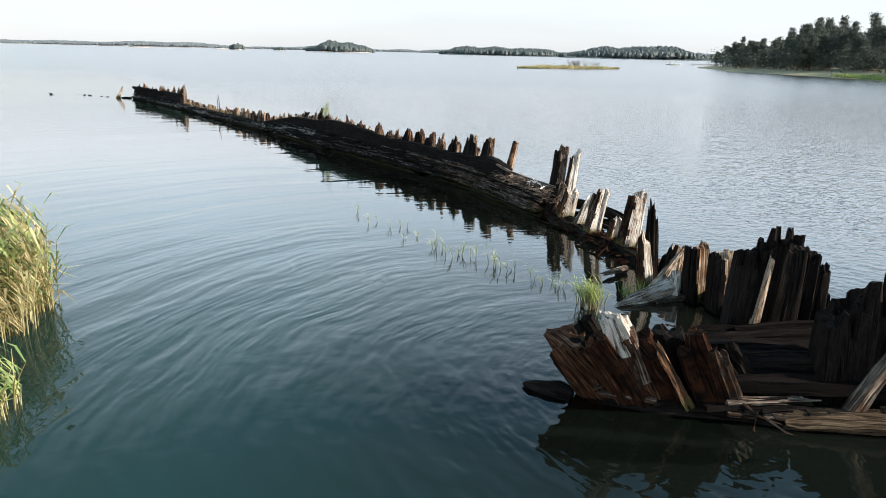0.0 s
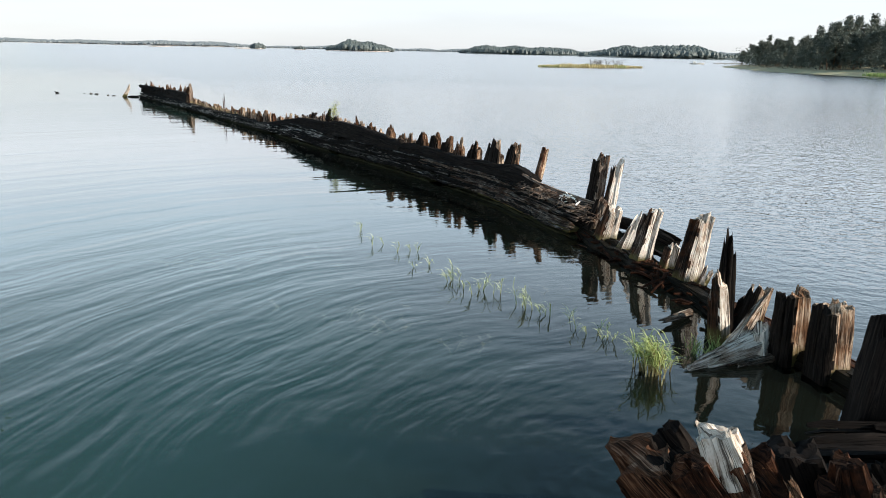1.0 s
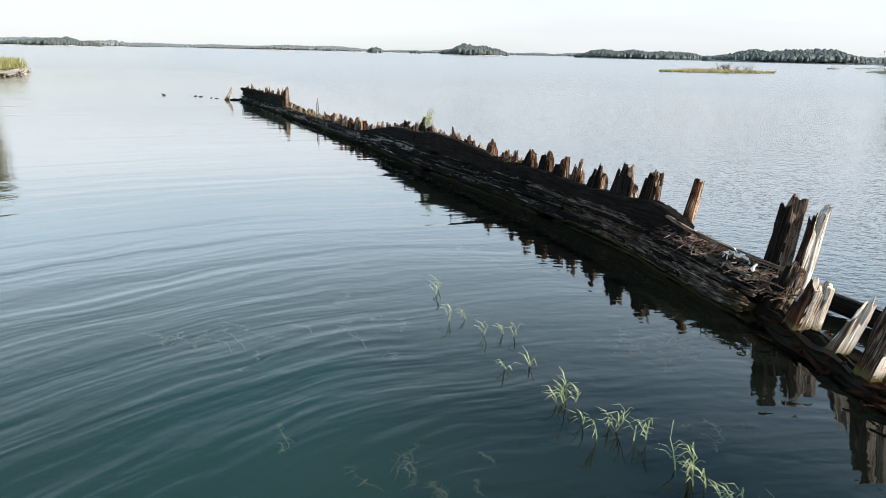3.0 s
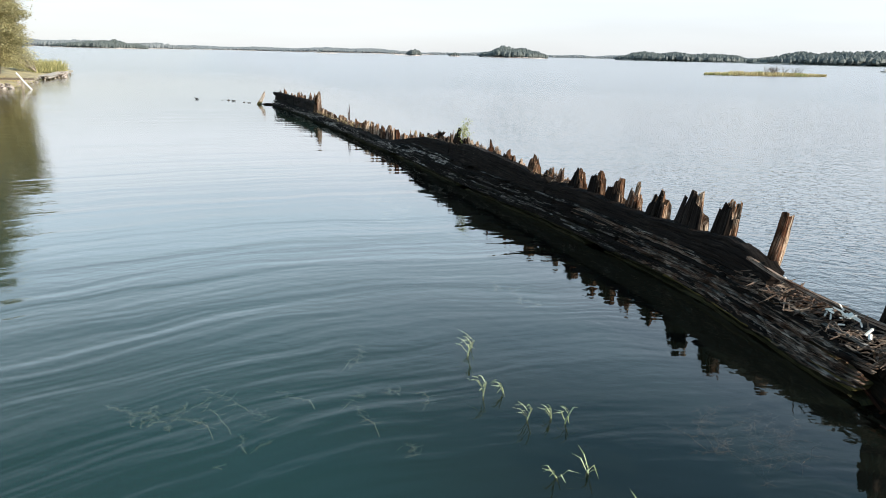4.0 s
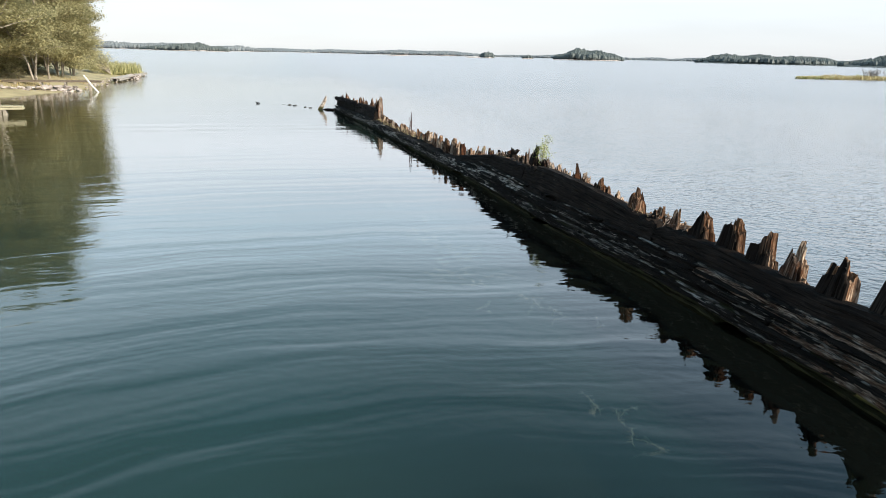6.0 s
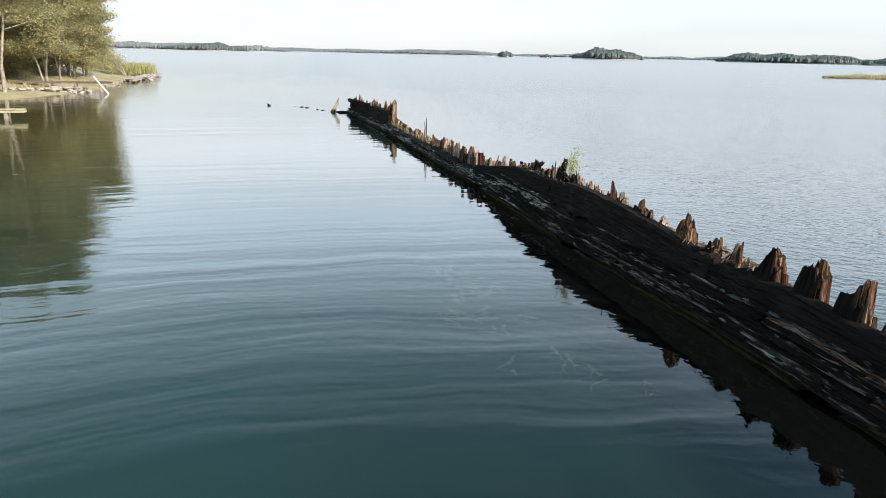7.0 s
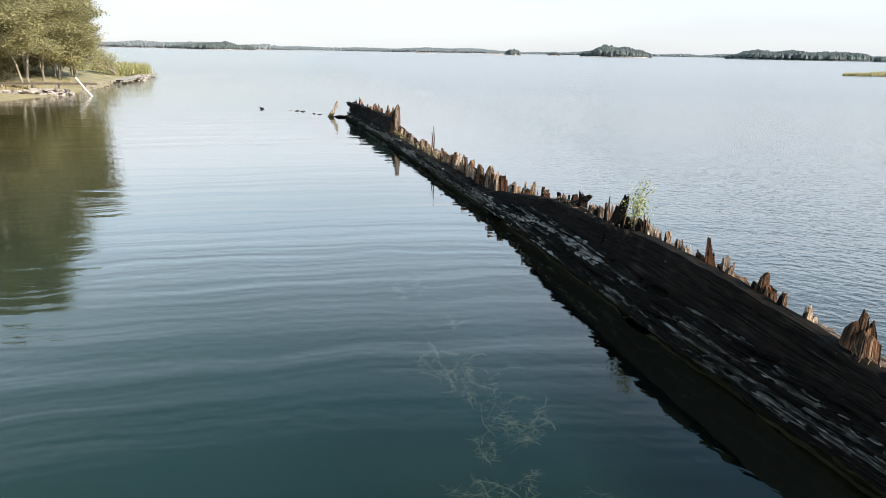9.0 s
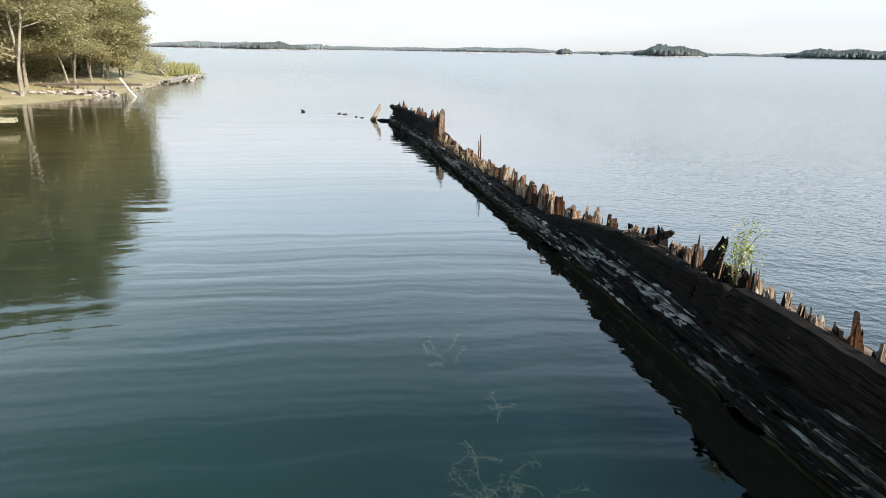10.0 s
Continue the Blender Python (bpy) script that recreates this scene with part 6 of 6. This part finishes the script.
forest("skerry", "bare pale rock skerry in open water", -264, -240, 800, 6, 1.0, 3, mid_leaf, 6, 2.0)
forest("skerry", "low pale rock skerry with few trees", -375, -345, 830, 6, 1.0, 5, mid_leaf, 16, 2.5)
forest("island", "low wooded islet far across the bay", -205, -192, 830, 6, 3.5, 26, mid_leaf, 17, 4.0)
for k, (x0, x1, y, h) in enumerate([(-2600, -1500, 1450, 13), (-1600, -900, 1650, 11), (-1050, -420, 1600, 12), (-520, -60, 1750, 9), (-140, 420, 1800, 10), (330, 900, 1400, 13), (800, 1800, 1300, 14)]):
    forest("backdrop", "thin line of far wooded shore on the horizon", x0, x1, y, 40, h * 0.85, 1300, hazy_leaf, 40 + k, 6.0, 0.35, "structure", rim=k == 2, wide=2.9)

# ---- hut, boat and landing on the far shore ----
hut = thing("hut", "small grey boathouse among the trees on the far shore", "hut", at=(93, 189, 0.8))
hb = box_mesh(5.0, 4.0, 5.4, board)
part("wall", hb, hut).matrix_basis = pose(93, 189, 1.6, 0, 0, 20)
for sgn in (-1, 1):
    c = Vector((93, 189, 4.55)) + Vector((math.sin(radians(-20)) * 1.15 * sgn, math.cos(radians(20)) * 1.15 * sgn, 0))
    part("roof", box_mesh(5.6, 2.7, 0.12, bark), hut).matrix_basis = pose(c.x, c.y, c.z, -28 * sgn, 0, 20)
boat = thing("boat", "small white motor boat lying off the far shore", "boat", at=(77, 255, 0))
pile = Pile()
rings = []
for t, w, z in ((0, 0.6, 0.45), (0.4, 0.7, 0.45), (0.75, 0.5, 0.55), (1, 0.04, 0.65)):
    x = 75 + 5 * t
    rings.append([Vector((x, 255 - w, z)), Vector((x, 255 - w * 0.7, -0.1)), Vector((x, 255 + w * 0.7, -0.1)), Vector((x, 255 + w, z))])
pile.loft(rings, [0, 2, 4, 5])
part("hull", pile.mesh("hull", white_paint, 40), boat)
part("cabin", box_mesh(1.0, 0.8, 0.6, white_paint), boat).matrix_basis = pose(76.6, 255, 0.7)
jetty("low landing stage at the far wooded point", (84, 257, 0), (96, 262, 0), 0.6, 1.2, 12, 4)
